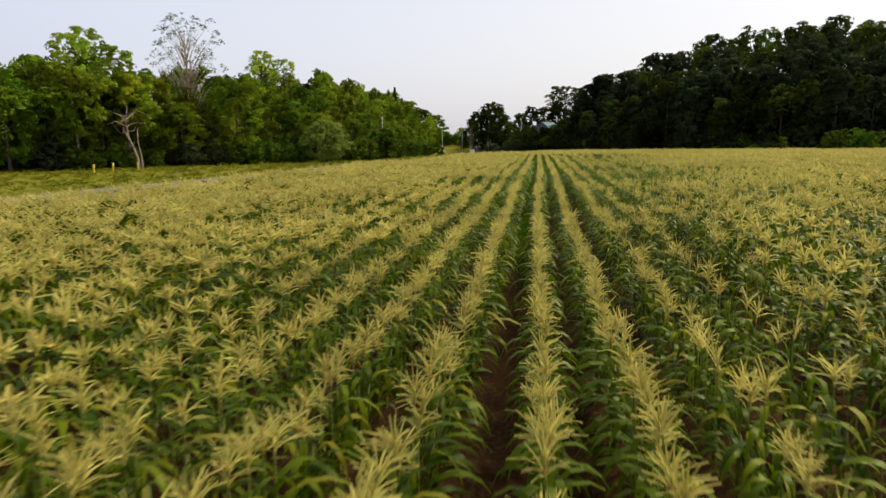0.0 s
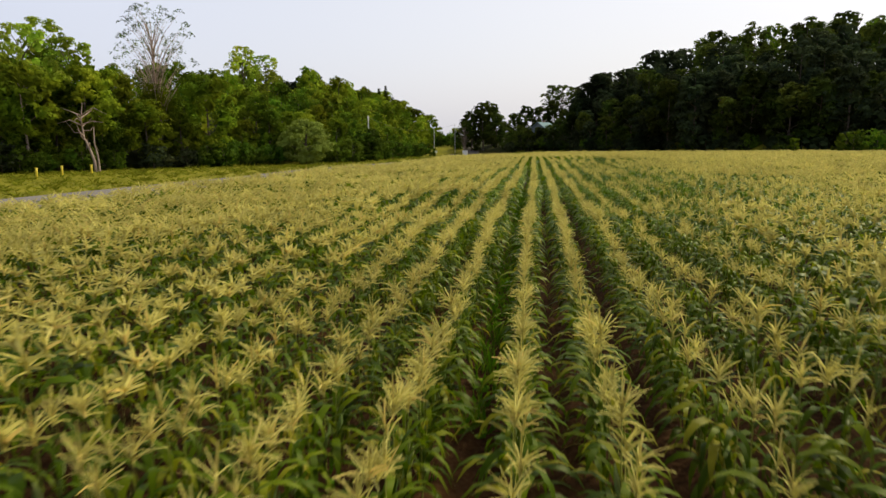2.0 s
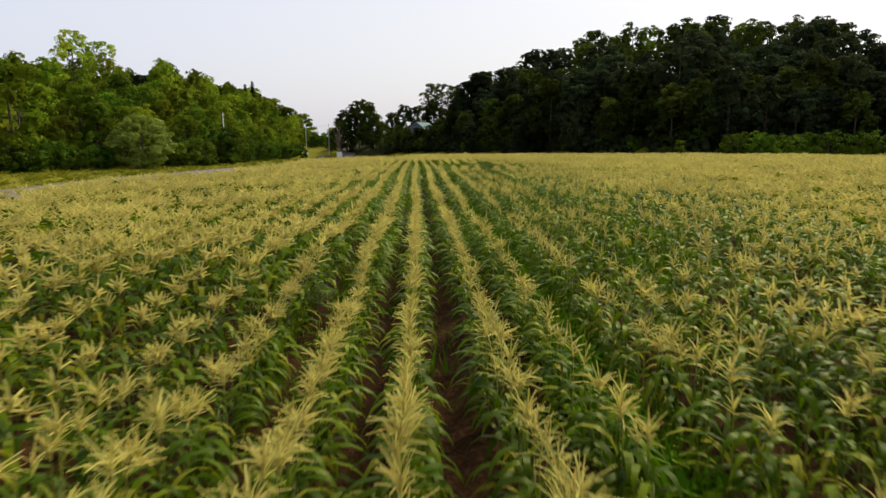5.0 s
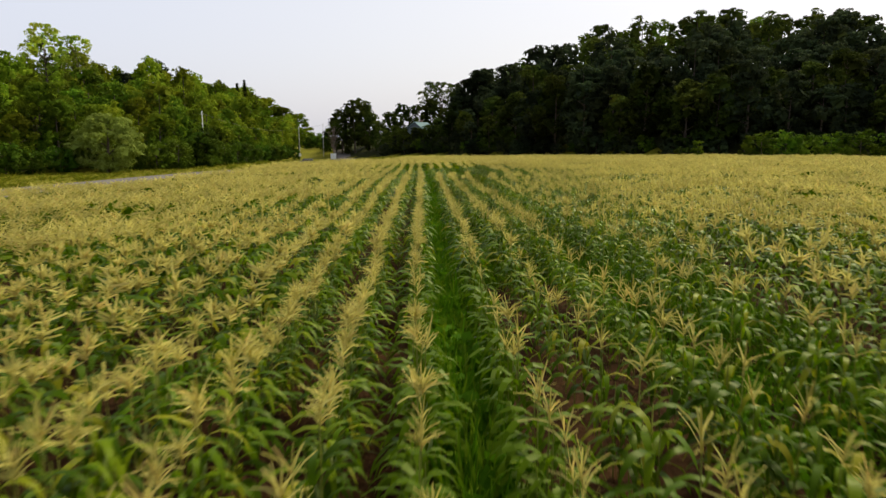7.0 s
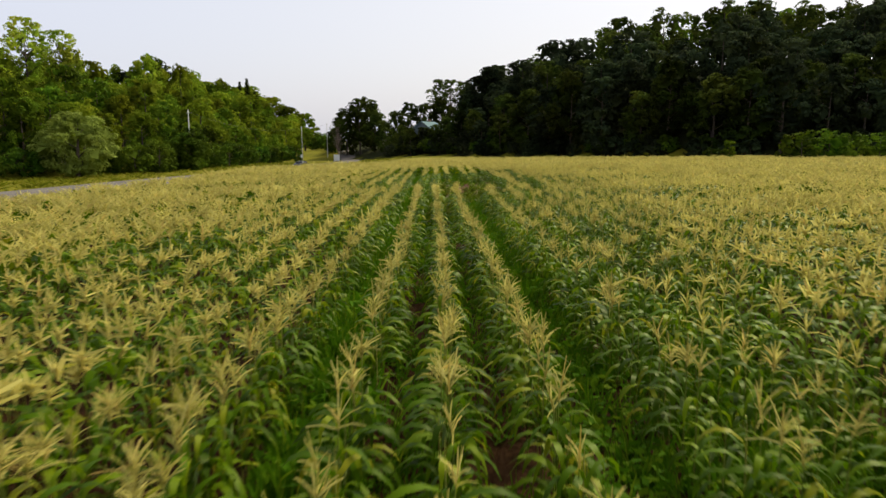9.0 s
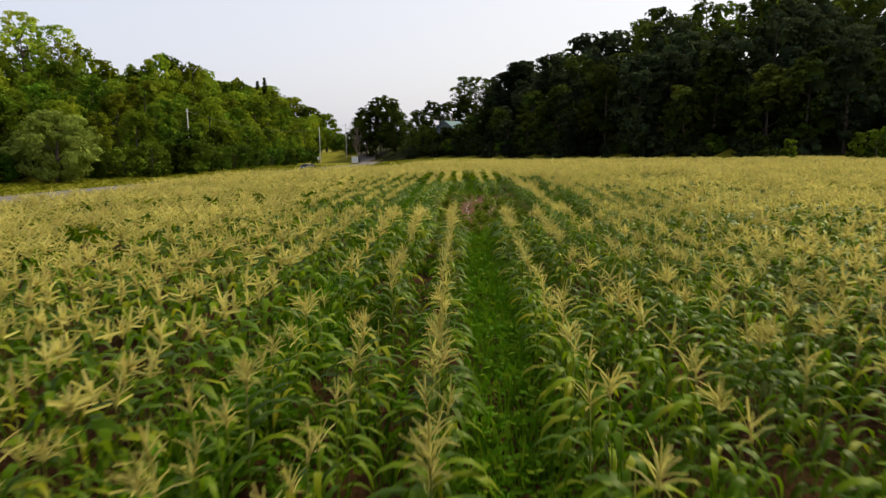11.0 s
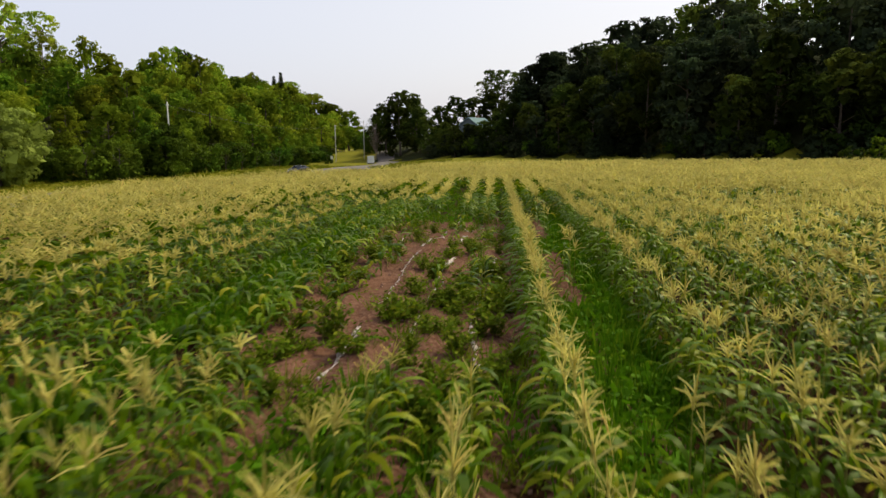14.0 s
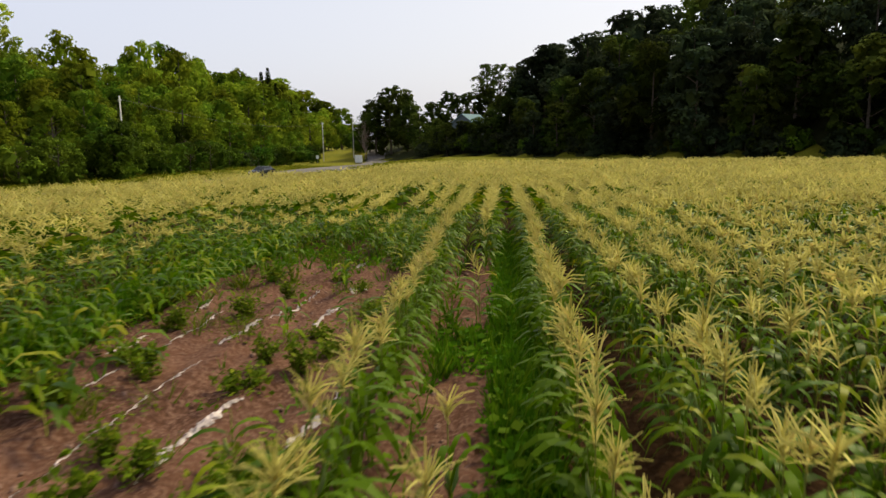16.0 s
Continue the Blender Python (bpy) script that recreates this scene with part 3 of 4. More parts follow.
# the middle and late part of the field bears thinner tassels than the first rows and the last block
lean_stand = rng.uniform(0, 1, len(px)) < np.where((py > 38) & (py < 97) & (px > 5.0) | (py > 62) & (py < 97), 0.8, np.where(px > 3.0, 0.5, 0.12))
kind = np.select([(detail == 2) & ~bald & lean_stand, (detail == 1) & ~bald & lean_stand, (detail == 2) & ~bald, (detail == 2) & bald, (detail == 1) & ~bald, (detail == 1) & bald, ~bald],
                 [3 + draw % 3, 12 + draw % 2, draw % 3, 6 + draw % 3, 9 + draw % 3, 14 + draw % 2, 16 + draw % 8], 24 + draw % 2)
kind = np.where(run & ~bald & (off < 30) & (py < 150), 26 + draw % 8, kind)
# the sides of the field beside and behind the start stay a plain, cheap crop
aside = run & (np.abs(px - 1.4) > 0.95 * (py + 6) + 8)
kind = np.where(aside, 34 + draw % 3, kind)
rest = ~single
cv, cq, cs = scatter(corn_kinds, kind[rest], px[rest], py[rest], pz[rest], turn_by[rest], girth[rest], tall[rest])
crop = new("corn_crop", big_mesh("corn_crop", cv, cq, cs, [CORN_LEAF, CORN_STALK, TASSEL, HUSK]))
crop.data.polygons.foreach_set("use_smooth", np.ones(len(crop.data.polygons), bool))
tagged(crop, "tall green sweet corn in rows with straw-coloured tassels", "corn", kind="stuff")
del cv, cq, cs

CORN_MATS = {0: CORN_LEAF, 1: CORN_STALK, 2: TASSEL, 3: HUSK}


def corn_plant(seed, tassel, full=True):
    root = new("corn_plant")
    for name, v, q, slot in corn_parts(seed, 2, tassel, full):
        mesh_part(name, mesh_from(name, v, q, [CORN_MATS[slot]]), root, {2: "dry straw-yellow tassel", 3: "pale green husked ear"}.get(slot, ""))
    return tagged(root, "green corn plant with a dry straw-yellow tassel" if tassel else "green corn plant without a tassel", "corn plant", "corn plants in the rows")


single_kinds = [corn_plant(100 + k, True, k < 3) for k in range(6)] + [corn_plant(110 + k, False) for k in range(3)]
waiting = set(range(9))
for i in np.flatnonzero(single):
    k = int(kind[i]) if kind[i] < 9 else int(draw[i] % 3)
    m = pose(px[i], py[i], pz[i], 0, 0, math.degrees(turn_by[i]))
    if k in waiting:
        waiting.discard(k)
        plant = single_kinds[k]
        plant.matrix_basis = m
    else:
        plant = copy_thing(single_kinds[k], m)
    plant.scale = (girth[i], girth[i], tall[i])
for k in waiting:
    for o in (*single_kinds[k].children_recursive, single_kinds[k]):
        bpy.data.objects.remove(o)

# ---- weeds, grass, clods and torn plastic ----


def tuft(seed, blades, height, spread, width, broad):
    r = np.random.default_rng(seed)
    v, q = [], []
    for _ in range(blades):
        az, s = r.uniform(0, 2 * math.pi), r.uniform(0.2, 1.0)
        foot = np.array([math.cos(az), math.sin(az), 0]) * spread * 0.4 * r.uniform(0, 1)
        if broad:
            c = foot + np.array([math.cos(az) * spread * s, math.sin(az) * spread * s, height * r.uniform(0.3, 1.0)])
            a, b = r.normal(size=3), r.normal(size=3)
            a[2] *= 0.5
            b[2] *= 0.5
            a, b = a / np.linalg.norm(a) * width, b / np.linalg.norm(b) * width * 0.7
            vq = ([c - a, c - b, c + a, c + b], [(0, 1, 2, 3)])
        else:
            tip = foot + np.array([math.cos(az) * spread * s, math.sin(az) * spread * s, height * r.uniform(0.6, 1.1)])
            vq = blade(r, foot, tip, width, 1)
        q += [tuple(i + len(v) for i in f) for f in vq[1]]
        v += list(vq[0])
    return np.array(v), np.array(q, int), np.zeros(len(q), int)


def stuff(name, protos, x, y, size, tall_by, mats, label, category):
    x, y = np.asarray(x), np.asarray(y)
    k = rng.integers(0, len(protos), len(x))
    v, q, s = scatter(protos, k, x, y, land(x, y) + 0.02, rng.uniform(0, 6.28, len(x)), size, tall_by)
    return tagged(new(name, big_mesh(name, v, q, s, mats)), label, category, kind="stuff")


broad = [tuft(200 + k, 8, 0.24, 0.22, 0.062, True) for k in range(4)]
thin = [tuft(210 + k, 6, 0.34, 0.20, 0.034, False) for k in range(4)]


def strip(n, x0, x1, y0, y1):
    return rng.uniform(x0, x1, n), rng.uniform(y0, y1, n)


wx, wy = [], []
for n, x0, x1, y0, y1 in ((3600, 4.55, 5.42, 34, 122), (2000, 8.0, 9.0, 44, 93), (3000, 4.3, 5.9, 95, 118), (500, 12.55, 13.05, 99, 116),
                          (1300, 11.5, 12.7, 84, 97.5), (350, 0.55, 1.15, 20, 60),
                          (1500, 12.5, 13.2, 92, 118), (70, 11.55, 11.75, 92, 116), (130, 11.6, 12.6, 104.6, 106.4), (2400, 9.0, 11.6, 47, 72), (900, 4.6, 11.0, 112, 130), (1200, 3.0, 13.0, 125, 172), (1300, -4.0, 4.6, 94, 118)):
    a, b = strip(n, x0, x1, y0, y1)
    wx.append(a)
    wy.append(b)
a, b = strip(6500, 4.8, 13.4, 58, 93)
green = patchy(a, b, 3.5, 41) > 0.36
wx.append(a[green])
wy.append(b[green])
a, b = strip(2600, 5.9, 11.2, 86, 115)
thick = patchy(a * 1.5, b * 0.8, 2.2, 21) + 0.30 * np.exp(-((b - 92) / 3.5) ** 2) > 0.74
bx, by = a[thick], b[thick]
a, b = strip(4000, -8, 22, 2, 120)
wx.append(a[patchy(a, b, 5, 31) > 0.6])
wy.append(b[patchy(a, b, 5, 31) > 0.6])
wx, wy = np.concatenate(wx), np.concatenate(wy)
sz = rng.uniform(0.6, 1.4, len(wx)) * np.where((wx > 4.5) & (wx < 5.5) & (wy < 92), 1.6, 1.0)
stuff("weeds", broad + thin, wx, wy, sz, sz * rng.uniform(0.6, 1.3, len(wx)), [WEED], "low green weeds and grass between the rows", "weeds")

sz = rng.uniform(0.6, 1.5, len(bx))
stuff("bed_weeds", [tuft(230 + k, 18, 0.28, 0.24, 0.032, True) for k in range(3)] + [tuft(236 + k, 14, 0.26, 0.26, 0.018, False) for k in range(2)], bx, by, sz, sz * rng.uniform(0.6, 1.2, len(bx)), [BED_WEED], "leafy green weeds overgrowing the bare bed", "weeds")

gx, gy = rng.uniform(-95, 0, 9500), rng.uniform(35, 260, 9500)
away = np.abs(gx - road_x(gy))
ok = (away > 3.5) & (gx > left_edge(gy) - 3) & (gx < corn_edge(np.minimum(gy, 190)) + 0.6)
gx, gy = gx[ok], gy[ok]
rank = patchy(gx, gy, 7, 17)
sz = rng.uniform(0.7, 1.6, len(gx)) * (0.5 + 1.7 * np.clip(rank, 0, 1) ** 2)
stuff("verge_grass", [tuft(220 + k, 9, 0.16, 0.42, 0.06, False) for k in range(4)], gx, gy, sz * 1.3, sz * 1.3, [GRASS], "rough green and yellow verge grass by the road", "grass")

cx, cy = strip(1800, 6.0, 12.9, 88, 116)


def clod_kind(seed):
    r = np.random.default_rng(seed)
    v = np.array([(sx, sy, sz) for sz in (-0.4, 0.6) for sy in (-1, 1) for sx in (-1, 1)], float) * r.uniform(0.6, 1.1, (8, 3)) * 0.03
    return v, np.array([(0, 1, 3, 2), (4, 5, 7, 6), (0, 1, 5, 4), (1, 3, 7, 5), (3, 2, 6, 7), (2, 0, 4, 6)]), np.zeros(6, int)


sz = rng.uniform(0.3, 1.3, len(cx))
stuff("soil_clods", [clod_kind(k) for k in range(5)], cx, cy, sz, sz, [CLOD], "crumbly reddish soil clods", "soil clods")


def plastic_strip(x0, y0, x1, y1, width, seed):
    """A torn, crumpled scrap of mulch film lying along a failed row."""
    r = np.random.default_rng(seed)
    ys = np.arange(y0, y1, 0.045)
    n = len(ys)
    verts, quads = [], []
    wob = np.cumsum(r.normal(0, 0.016, n))
    wob = wob - np.linspace(0, wob[-1], n) + np.linspace(x0, x1, n)
    rag = np.abs(np.convolve(r.normal(size=n), np.ones(5) / 2.2, "same"))
    wid = width * np.clip(0.25 + 0.8 * rag, 0.15, 2.2) * np.clip(np.minimum(ys - y0, y1 - ys) / 0.2, 0.15, 1)
    for y, o, w in zip(ys, wob, wid):
        for c in (-0.5, -0.28, -0.1, 0.12, 0.3, 0.5):
            xx = o + c * w + r.normal(0, 0.006)
            verts.append((xx, y + r.normal(0, 0.012), float(land(xx, y) + crumbs(xx, y)) + 0.056 + r.uniform(0, 0.015 + 0.13 * w) * (abs(c) < 0.4)))
    for k in range(n - 1):
        for c in range(5):
            quads.append((6 * k + c, 6 * k + c + 1, 6 * k + c + 7, 6 * k + c + 6))
    return mesh_from("plastic_strip", verts, quads, [PLASTIC])


STRIPS = ((7.95, 93.6, 8.0, 96.4, 0.13), (8.1, 98.0, 8.2, 101.5, 0.05), (8.15, 101.6, 8.25, 105.0, 0.045), (8.25, 105.7, 8.4, 107.2, 0.22), (8.45, 107.4, 8.7, 110.0, 0.07), (8.9, 112.8, 8.95, 114.2, 0.16),
          (9.0, 95.6, 9.05, 97.2, 0.11), (9.1, 98.3, 9.15, 101.0, 0.06), (9.2, 101.4, 9.4, 103.6, 0.20), (9.4, 106.8, 9.55, 108.4, 0.16), (9.5, 109.5, 9.6, 110.5, 0.15),
          (10.22, 93.5, 10.28, 98.2, 0.08), (10.28, 98.5, 10.3, 99.9, 0.08), (10.3, 101.7, 10.5, 103.9, 0.09),
          (7.15, 103.8, 7.25, 104.6, 0.13), (7.3, 105.7, 7.4, 107.9, 0.05), (6.6, 105.3, 6.68, 106.4, 0.05), (6.7, 108.2, 6.6, 109.3, 0.13))
for k, (x0, y0, x1, y1, w) in enumerate(STRIPS):
    tagged(new("plastic_strip", plastic_strip(x0, y0, x1, y1, 0.6 * w, 630 + k)), "torn crumpled dull white mulch film on bare soil", "plastic film", "film strips on the bed")


def weed_clump(seed, radius, height):
    """A leafy weed mound: many small leaves over a few branching stems."""
    r = np.random.default_rng(seed)
    root = new("weed_clump")
    v, q, sv, sf = [], [], [], []
    for _ in range(11):
        az, out, top = r.uniform(0, 6.28), r.uniform(0.15, 1.0) * radius, height * r.uniform(0.55, 1.1)
        tip = np.array([math.cos(az) * out, math.sin(az) * out, top * (1 - 0.35 * (out / radius) ** 2)])
        tube(sv, sf, [(0, 0, -0.03), tuple(tip * [0.6, 0.6, 0.5]), tuple(tip)], (0.008, 0.006, 0.003), 3)
        for _ in range(26):
            t = r.uniform(0.25, 1.05)
            c = tip * [t ** 0.8, t ** 0.8, t] + r.normal(0, 0.05, 3)
            c[2] = max(c[2], 0.03)
            g = np.array([r.normal(0, 0.6), r.normal(0, 0.6), 1.0])
            a = np.cross(g, r.normal(size=3))
            a /= np.linalg.norm(a)
            w = np.cross(g, a)
            w /= np.linalg.norm(w)
            z = r.uniform(0.035, 0.07)
            q.append(tuple(range(len(v), len(v) + 4)))
            v += [c - a * z, c - w * z * 0.55, c + a * z, c + w * z * 0.55]
    faces = q + [tuple(i + len(v) for i in f) for f in sf]
    mesh_part("foliage", mesh_from("foliage", v + [tuple(p) for p in sv], faces, [BED_WEED, CORN_STALK], [0] * len(q) + [1] * len(sf)), root)
    return tagged(root, "leafy green weed clump on bare reddish soil", "weed", "weed clumps on the bed")


clump_kinds = [weed_clump(240, 0.42, 0.42), weed_clump(241, 0.5, 0.34), weed_clump(242, 0.32, 0.55)]
CLUMPS = ((7.7, 104.4), (9.3, 104.0), (8.65, 101.9), (9.1, 101.6), (8.8, 111.3), (8.3, 109.0), (9.6, 110.1), (10.0, 105.5), (7.85, 107.7), (8.75, 99.1), (8.85, 98.0), (9.05, 100.7),
          (9.75, 100.0), (10.0, 98.4), (9.2, 104.9), (10.35, 100.8), (9.65, 106.3), (10.6, 104.8), (7.5, 104.8), (7.1, 103.2), (9.9, 99.2), (10.5, 106.4), (10.2, 108.2), (6.6, 101.0), (6.9, 99.2))
clump_rng = np.random.default_rng(91)
spots = list(CLUMPS) + [(float(clump_rng.uniform(8.0, 10.9)), float(clump_rng.uniform(90.5, 98.0))) for _ in range(38)]
spots += [(float(clump_rng.uniform(5.9, 7.4)), float(clump_rng.uniform(91.0, 112.0))) for _ in range(20)]
spots += [(float(clump_rng.uniform(5.6, 7.7)), float(clump_rng.uniform(92.0, 101.0))) for _ in range(16)]
spots += [(float(clump_rng.uniform(9.4, 10.9)), float(clump_rng.uniform(97.0, 112.0))) for _ in range(12)]
for k, (x, y) in enumerate(spots):
    m = pose(x, y, float(land(x, y) + crumbs(x, y)) + 0.03, 0, 0, float(clump_rng.uniform(0, 360)))
    if k < 3:
        ob = clump_kinds[k]
        ob.matrix_basis = m
    else:
        ob = copy_thing(clump_kinds[k % 3], m)
    g = float(clump_rng.uniform(0.6, 1.15))
    ob.scale = (g, g, g * float(clump_rng.uniform(0.8, 1.2)))

# ---- trees and shrubs ----


def crown_arrays(seed, lumps, leaf, per, squash=0.72, core=5, up=0.45):
    """A crown of leaf sprays over many lumps (x, y, z, radius)."""
    r = np.random.default_rng(seed)
    verts, quads = [], []
    heart = np.mean([p[:3] for p in lumps], axis=0)
    for lx, ly, lz, lr in lumps:
        n = max(8, int(per * lr * lr))
        # each lump breaks up into puffs that face outwards and up
        puffs = max(5, int(3.5 * lr))
        away = np.array([lx, ly, lz]) - heart
        away = away / (np.linalg.norm(away) + 1e-6)
        p = r.normal(size=(puffs, 3)) * 0.8 + 0.75 * away + np.array([0, 0, up])
        p /= np.linalg.norm(p, axis=1)[:, None]
        pick = r.integers(0, puffs, n)
        d = r.normal(size=(n, 3)) + 0.7 * p[pick] + np.array([0, 0, 0.8 * up])
        d /= np.linalg.norm(d, axis=1)[:, None]
        c = np.array([lx, ly, lz]) + (p[pick] * lr * 0.68 + d * lr * 0.42 * r.uniform(0.7, 1.1, n)[:, None]) * np.array([1, 1, squash])
        nrm = d + 0.28 * r.normal(size=(n, 3))
        nrm /= np.linalg.norm(nrm, axis=1)[:, None]
        a = np.cross(nrm, r.normal(size=(n, 3)))
        a /= np.linalg.norm(a, axis=1)[:, None]
        b = np.cross(nrm, a)
        s = leaf * r.uniform(0.6, 1.4, n)[:, None]
        corners = np.stack([c - a * s, c - b * s * 0.65, c + a * s * 0.95, c + b * s * 0.65], 1).reshape(-1, 3)
        # a few broad sprays inside keep the lump from being seen through
        g = r.normal(size=(core, 2, 3))
        g /= np.linalg.norm(g, axis=2)[:, :, None]
        o = np.array([lx, ly, lz]) + r.normal(0, 0.15, (core, 3)) * lr
        inner = np.stack([o - g[:, 0] * lr * 0.6, o - g[:, 1] * lr * 0.5, o + g[:, 0] * lr * 0.6, o + g[:, 1] * lr * 0.5], 1).reshape(-1, 3)
        corners = np.concatenate([corners, inner])
        n += core
        base = sum(len(v) for v in verts)
        verts.append(corners)
        quads.append(np.arange(4 * n).reshape(n, 4) + base)
    return np.concatenate(verts), np.concatenate(quads)


def crown_mesh(name, seed, lumps, leaf, per, mat, core=5, up=0.45):
    v, q = crown_arrays(seed, lumps, leaf, per, core=core, up=up)
    return big_mesh(name, v, q, np.zeros(len(q)), [mat])


def far_tree(seed, height, low, radius, n, lump, leaf, per, slot):
    """A tree for the joined woods: arrays of crown and trunk, slot 0 oak, 1 ash, 2 bark, 3 maple, 4 beech."""
    r = np.random.default_rng(seed)
    lumps = lumps_round(r, n, height - lump * 0.7, low, radius, lump, 0.6)
    v, q = crown_arrays(seed + 1, lumps, leaf, per, core=3, up=1.05 if slot in (0, 4) else 0.5)
    tv, tf = [], []
    tube(tv, tf, [(0, 0, -0.5), (0.2, 0.1, height * 0.4), (0.1, 0.3, height * 0.85)], (0.34, 0.24, 0.08), 5)
    tq = np.array([f for f in tf if len(f) == 4 and max(f) - min(f) > 4])
    return np.concatenate([v, np.array([tuple(p) for p in tv])]), np.concatenate([q, tq + len(v)]), np.r_[np.full(len(q), slot), np.full(len(tq), 2)]


def lumps_round(r, n, height, low, radius, lump, narrow=1.0):
    """Lump places filling an egg-shaped crown between low and height."""
    got = []
    mid, half = (height + low) / 2, (height - low) / 2
    for k in range(n):
        t = -0.92 + 1.84 * (k + 0.5) / n
        ring = radius * math.sqrt(max(0.05, 1 - abs(t) ** 2.2)) * (1.0 if t < 0 else narrow + (1 - narrow) * (1 - t))
        a = 2.399 * k + r.uniform(-0.5, 0.5)
        f = r.uniform(0.45, 0.95)
        lr = lump * r.uniform(0.7, 1.3)
        got.append((math.cos(a) * ring * f, math.sin(a) * ring * f, mid + t * half + r.uniform(-0.5, 0.5), lr))
    return got


def trunk_mesh(r, height, girth, lumps, limbs, mat, name="trunk", rise=0.35):
    v, f = [], []
    bend = r.uniform(-0.5, 0.5, 2)
    path = [(0, 0, -0.4), (bend[0] * 0.2, bend[1] * 0.2, height * 0.3), (bend[0] * 0.7, bend[1] * 0.7, height * 0.65), (bend[0], bend[1], height * 0.95)]
    tube(v, f, path, (girth * 1.2, girth * 0.8, girth * 0.45, girth * 0.08), 7)
    order = sorted(lumps, key=lambda s: -s[3])[:limbs]
    for lx, ly, lz, _ in order:
        z0 = max(height * 0.15, min(lz - rise * math.hypot(lx, ly) - 0.6, height * 0.8))
        s = z0 / height
        start = (bend[0] * s, bend[1] * s, z0)
        midp = (lx * 0.45, ly * 0.45, z0 + (lz - z0) * 0.6)
        tube(v, f, [start, midp, (lx, ly, lz)], (girth * 0.35, girth * 0.2, girth * 0.05), 5)
    return mesh_from(name, v, f, [mat], smooth_shade=True)


def tree(seed, height, low, radius, n, lump, leaf, per, mat, girth, limbs=10, narrow=0.6, label="", category="tree", bark=None, group="trees of the woods", core=5, rise=0.35, up=0.45):
    r = np.random.default_rng(seed)
    lumps = lumps_round(r, n, height - lump * 0.7, low, radius, lump, narrow)
    root = new("tree" if category == "tree" else "shrub")
    mesh_part("trunk", trunk_mesh(r, height * 0.9, girth, lumps, limbs, bark or BARK, rise=rise), root)
    mesh_part("crown", crown_mesh("crown", seed + 1, lumps, leaf, per, mat, core, up), root)
    return tagged(root, label, category, group)


HOME = {}


def plant(proto, x, y, size=1.0, turn=0.0, tall_by=1.0, sink=0.0):
    """Put a prototype itself at its first place, and copies after that."""
    if proto in ("oak", "ash", "maple", "beech"):
        FAR.append(({"oak": 0, "ash": 4, "maple": 8, "beech": 12}[proto] + int(u(0, 4)), x, y, float(land(x, y)), radians(turn), size, size * tall_by))
        return None
    m = pose(x, y, float(land(x, y)) - sink, 0, 0, turn)
    if proto.name not in HOME:
        HOME[proto.name] = True
        ob = proto
        ob.matrix_basis = m
    else:
        ob = copy_thing(proto, m)
    ob.scale = (size, size, size * tall_by)
    return ob


oaks = [tree(300 + 3 * k, 16 + k % 3, 0.9, 5.2, 34, 2.1, 0.28, 22, SHADED_OAK, 0.32, up=1.05, label="broad-crowned oak at the wood's edge, leaf colour darkened for shade") for k in range(5)]
ashes = [tree(360 + 3 * k, 15 + k % 3, 1.8, 4.9, 28, 2.05, 0.24, 26, ASH, 0.28, label="leafy yellow-green ash tree by the road") for k in range(5)]
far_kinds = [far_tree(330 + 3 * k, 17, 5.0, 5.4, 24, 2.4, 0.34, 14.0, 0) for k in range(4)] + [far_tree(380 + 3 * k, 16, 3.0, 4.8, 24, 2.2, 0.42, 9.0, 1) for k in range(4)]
far_kinds += [far_tree(480 + 3 * k, 17, 3.0, 5.0, 24, 2.3, 0.42, 9.0, 3) for k in range(4)]
far_kinds += [far_tree(490 + 3 * k, 17, 4.0, 5.2, 24, 2.3, 0.34, 14.0, 4) for k in range(4)]
maples = [tree(500 + 3 * k, 16 + k, 1.4, 5.0, 30, 2.1, 0.24, 26, SHRUB_LEAF, 0.3, label="mid-green round-crowned maple among lighter trees") for k in range(2)]
back_oaks, back_ashes, back_maples = ["oak"], ["ash"], ["maple"]
FAR = []
poplars = [tree(400 + 3 * k, 26, 3.0, 6.4, 64, 1.5, 0.24, 30, POPLAR_LEAF, 0.40, 18, 0.8, core=2, label="tall light green poplar above the woods") for k in range(2)]
sparse = tree(420, 27, 9, 7.0, 150, 1.05, 0.14, 24, SHRUB_LEAF, 0.24, 110, 1.15, core=0, rise=1.5, label="tall thin-leaved tree with bare grey branches", bark=DEAD_WOOD)
willow = tree(430, 8.6, 0.4, 4.6, 64, 1.35, 0.13, 110, WILLOW, 0.3, 12, 0.85, label="round grey-green willow bush on the verge", category="shrub", group="verge shrubs")
shrubs = [tree(440 + 3 * k, 4.6, 0.1, 2.6, 20, 1.2, 0.17, 36, (BUSH_LEAF, SHADED_OAK, SHRUB_LEAF, BUSH_LEAF)[k], 0.09, 8, 0.85, label="dense green roadside shrub", category="shrub", group="verge shrubs", core=3) for k in range(4)]
sapling = tree(460, 4.4, 0.5, 1.0, 16, 0.62, 0.24, 40, ASH, 0.06, 8, 0.5, label="slim yellow-green sapling at the field's end", category="shrub", group="field edge shrubs")
thin_tree = tree(465, 18.5, 6, 8.6, 80, 1.7, 0.26, 26, HEDGE_LEAF, 0.36, 30, 0.95, label="airy round-crowned tree behind the house", core=1, rise=0.9)
hedge_trees = [tree(520 + 3 * k, 16 + k, 0.9, 5.2, 32, 2.0, 0.28, 22, HEDGE_LEAF, 0.3, up=0.95, label="dark green broadleaf tree by the house") for k in range(3)]
big_bush = tree(530, 8.2, 0.1, 4.4, 44, 1.5, 0.18, 44, BUSH_LEAF, 0.16, 10, 0.8, label="large dense green roadside bush", category="shrub", group="verge shrubs", core=4)
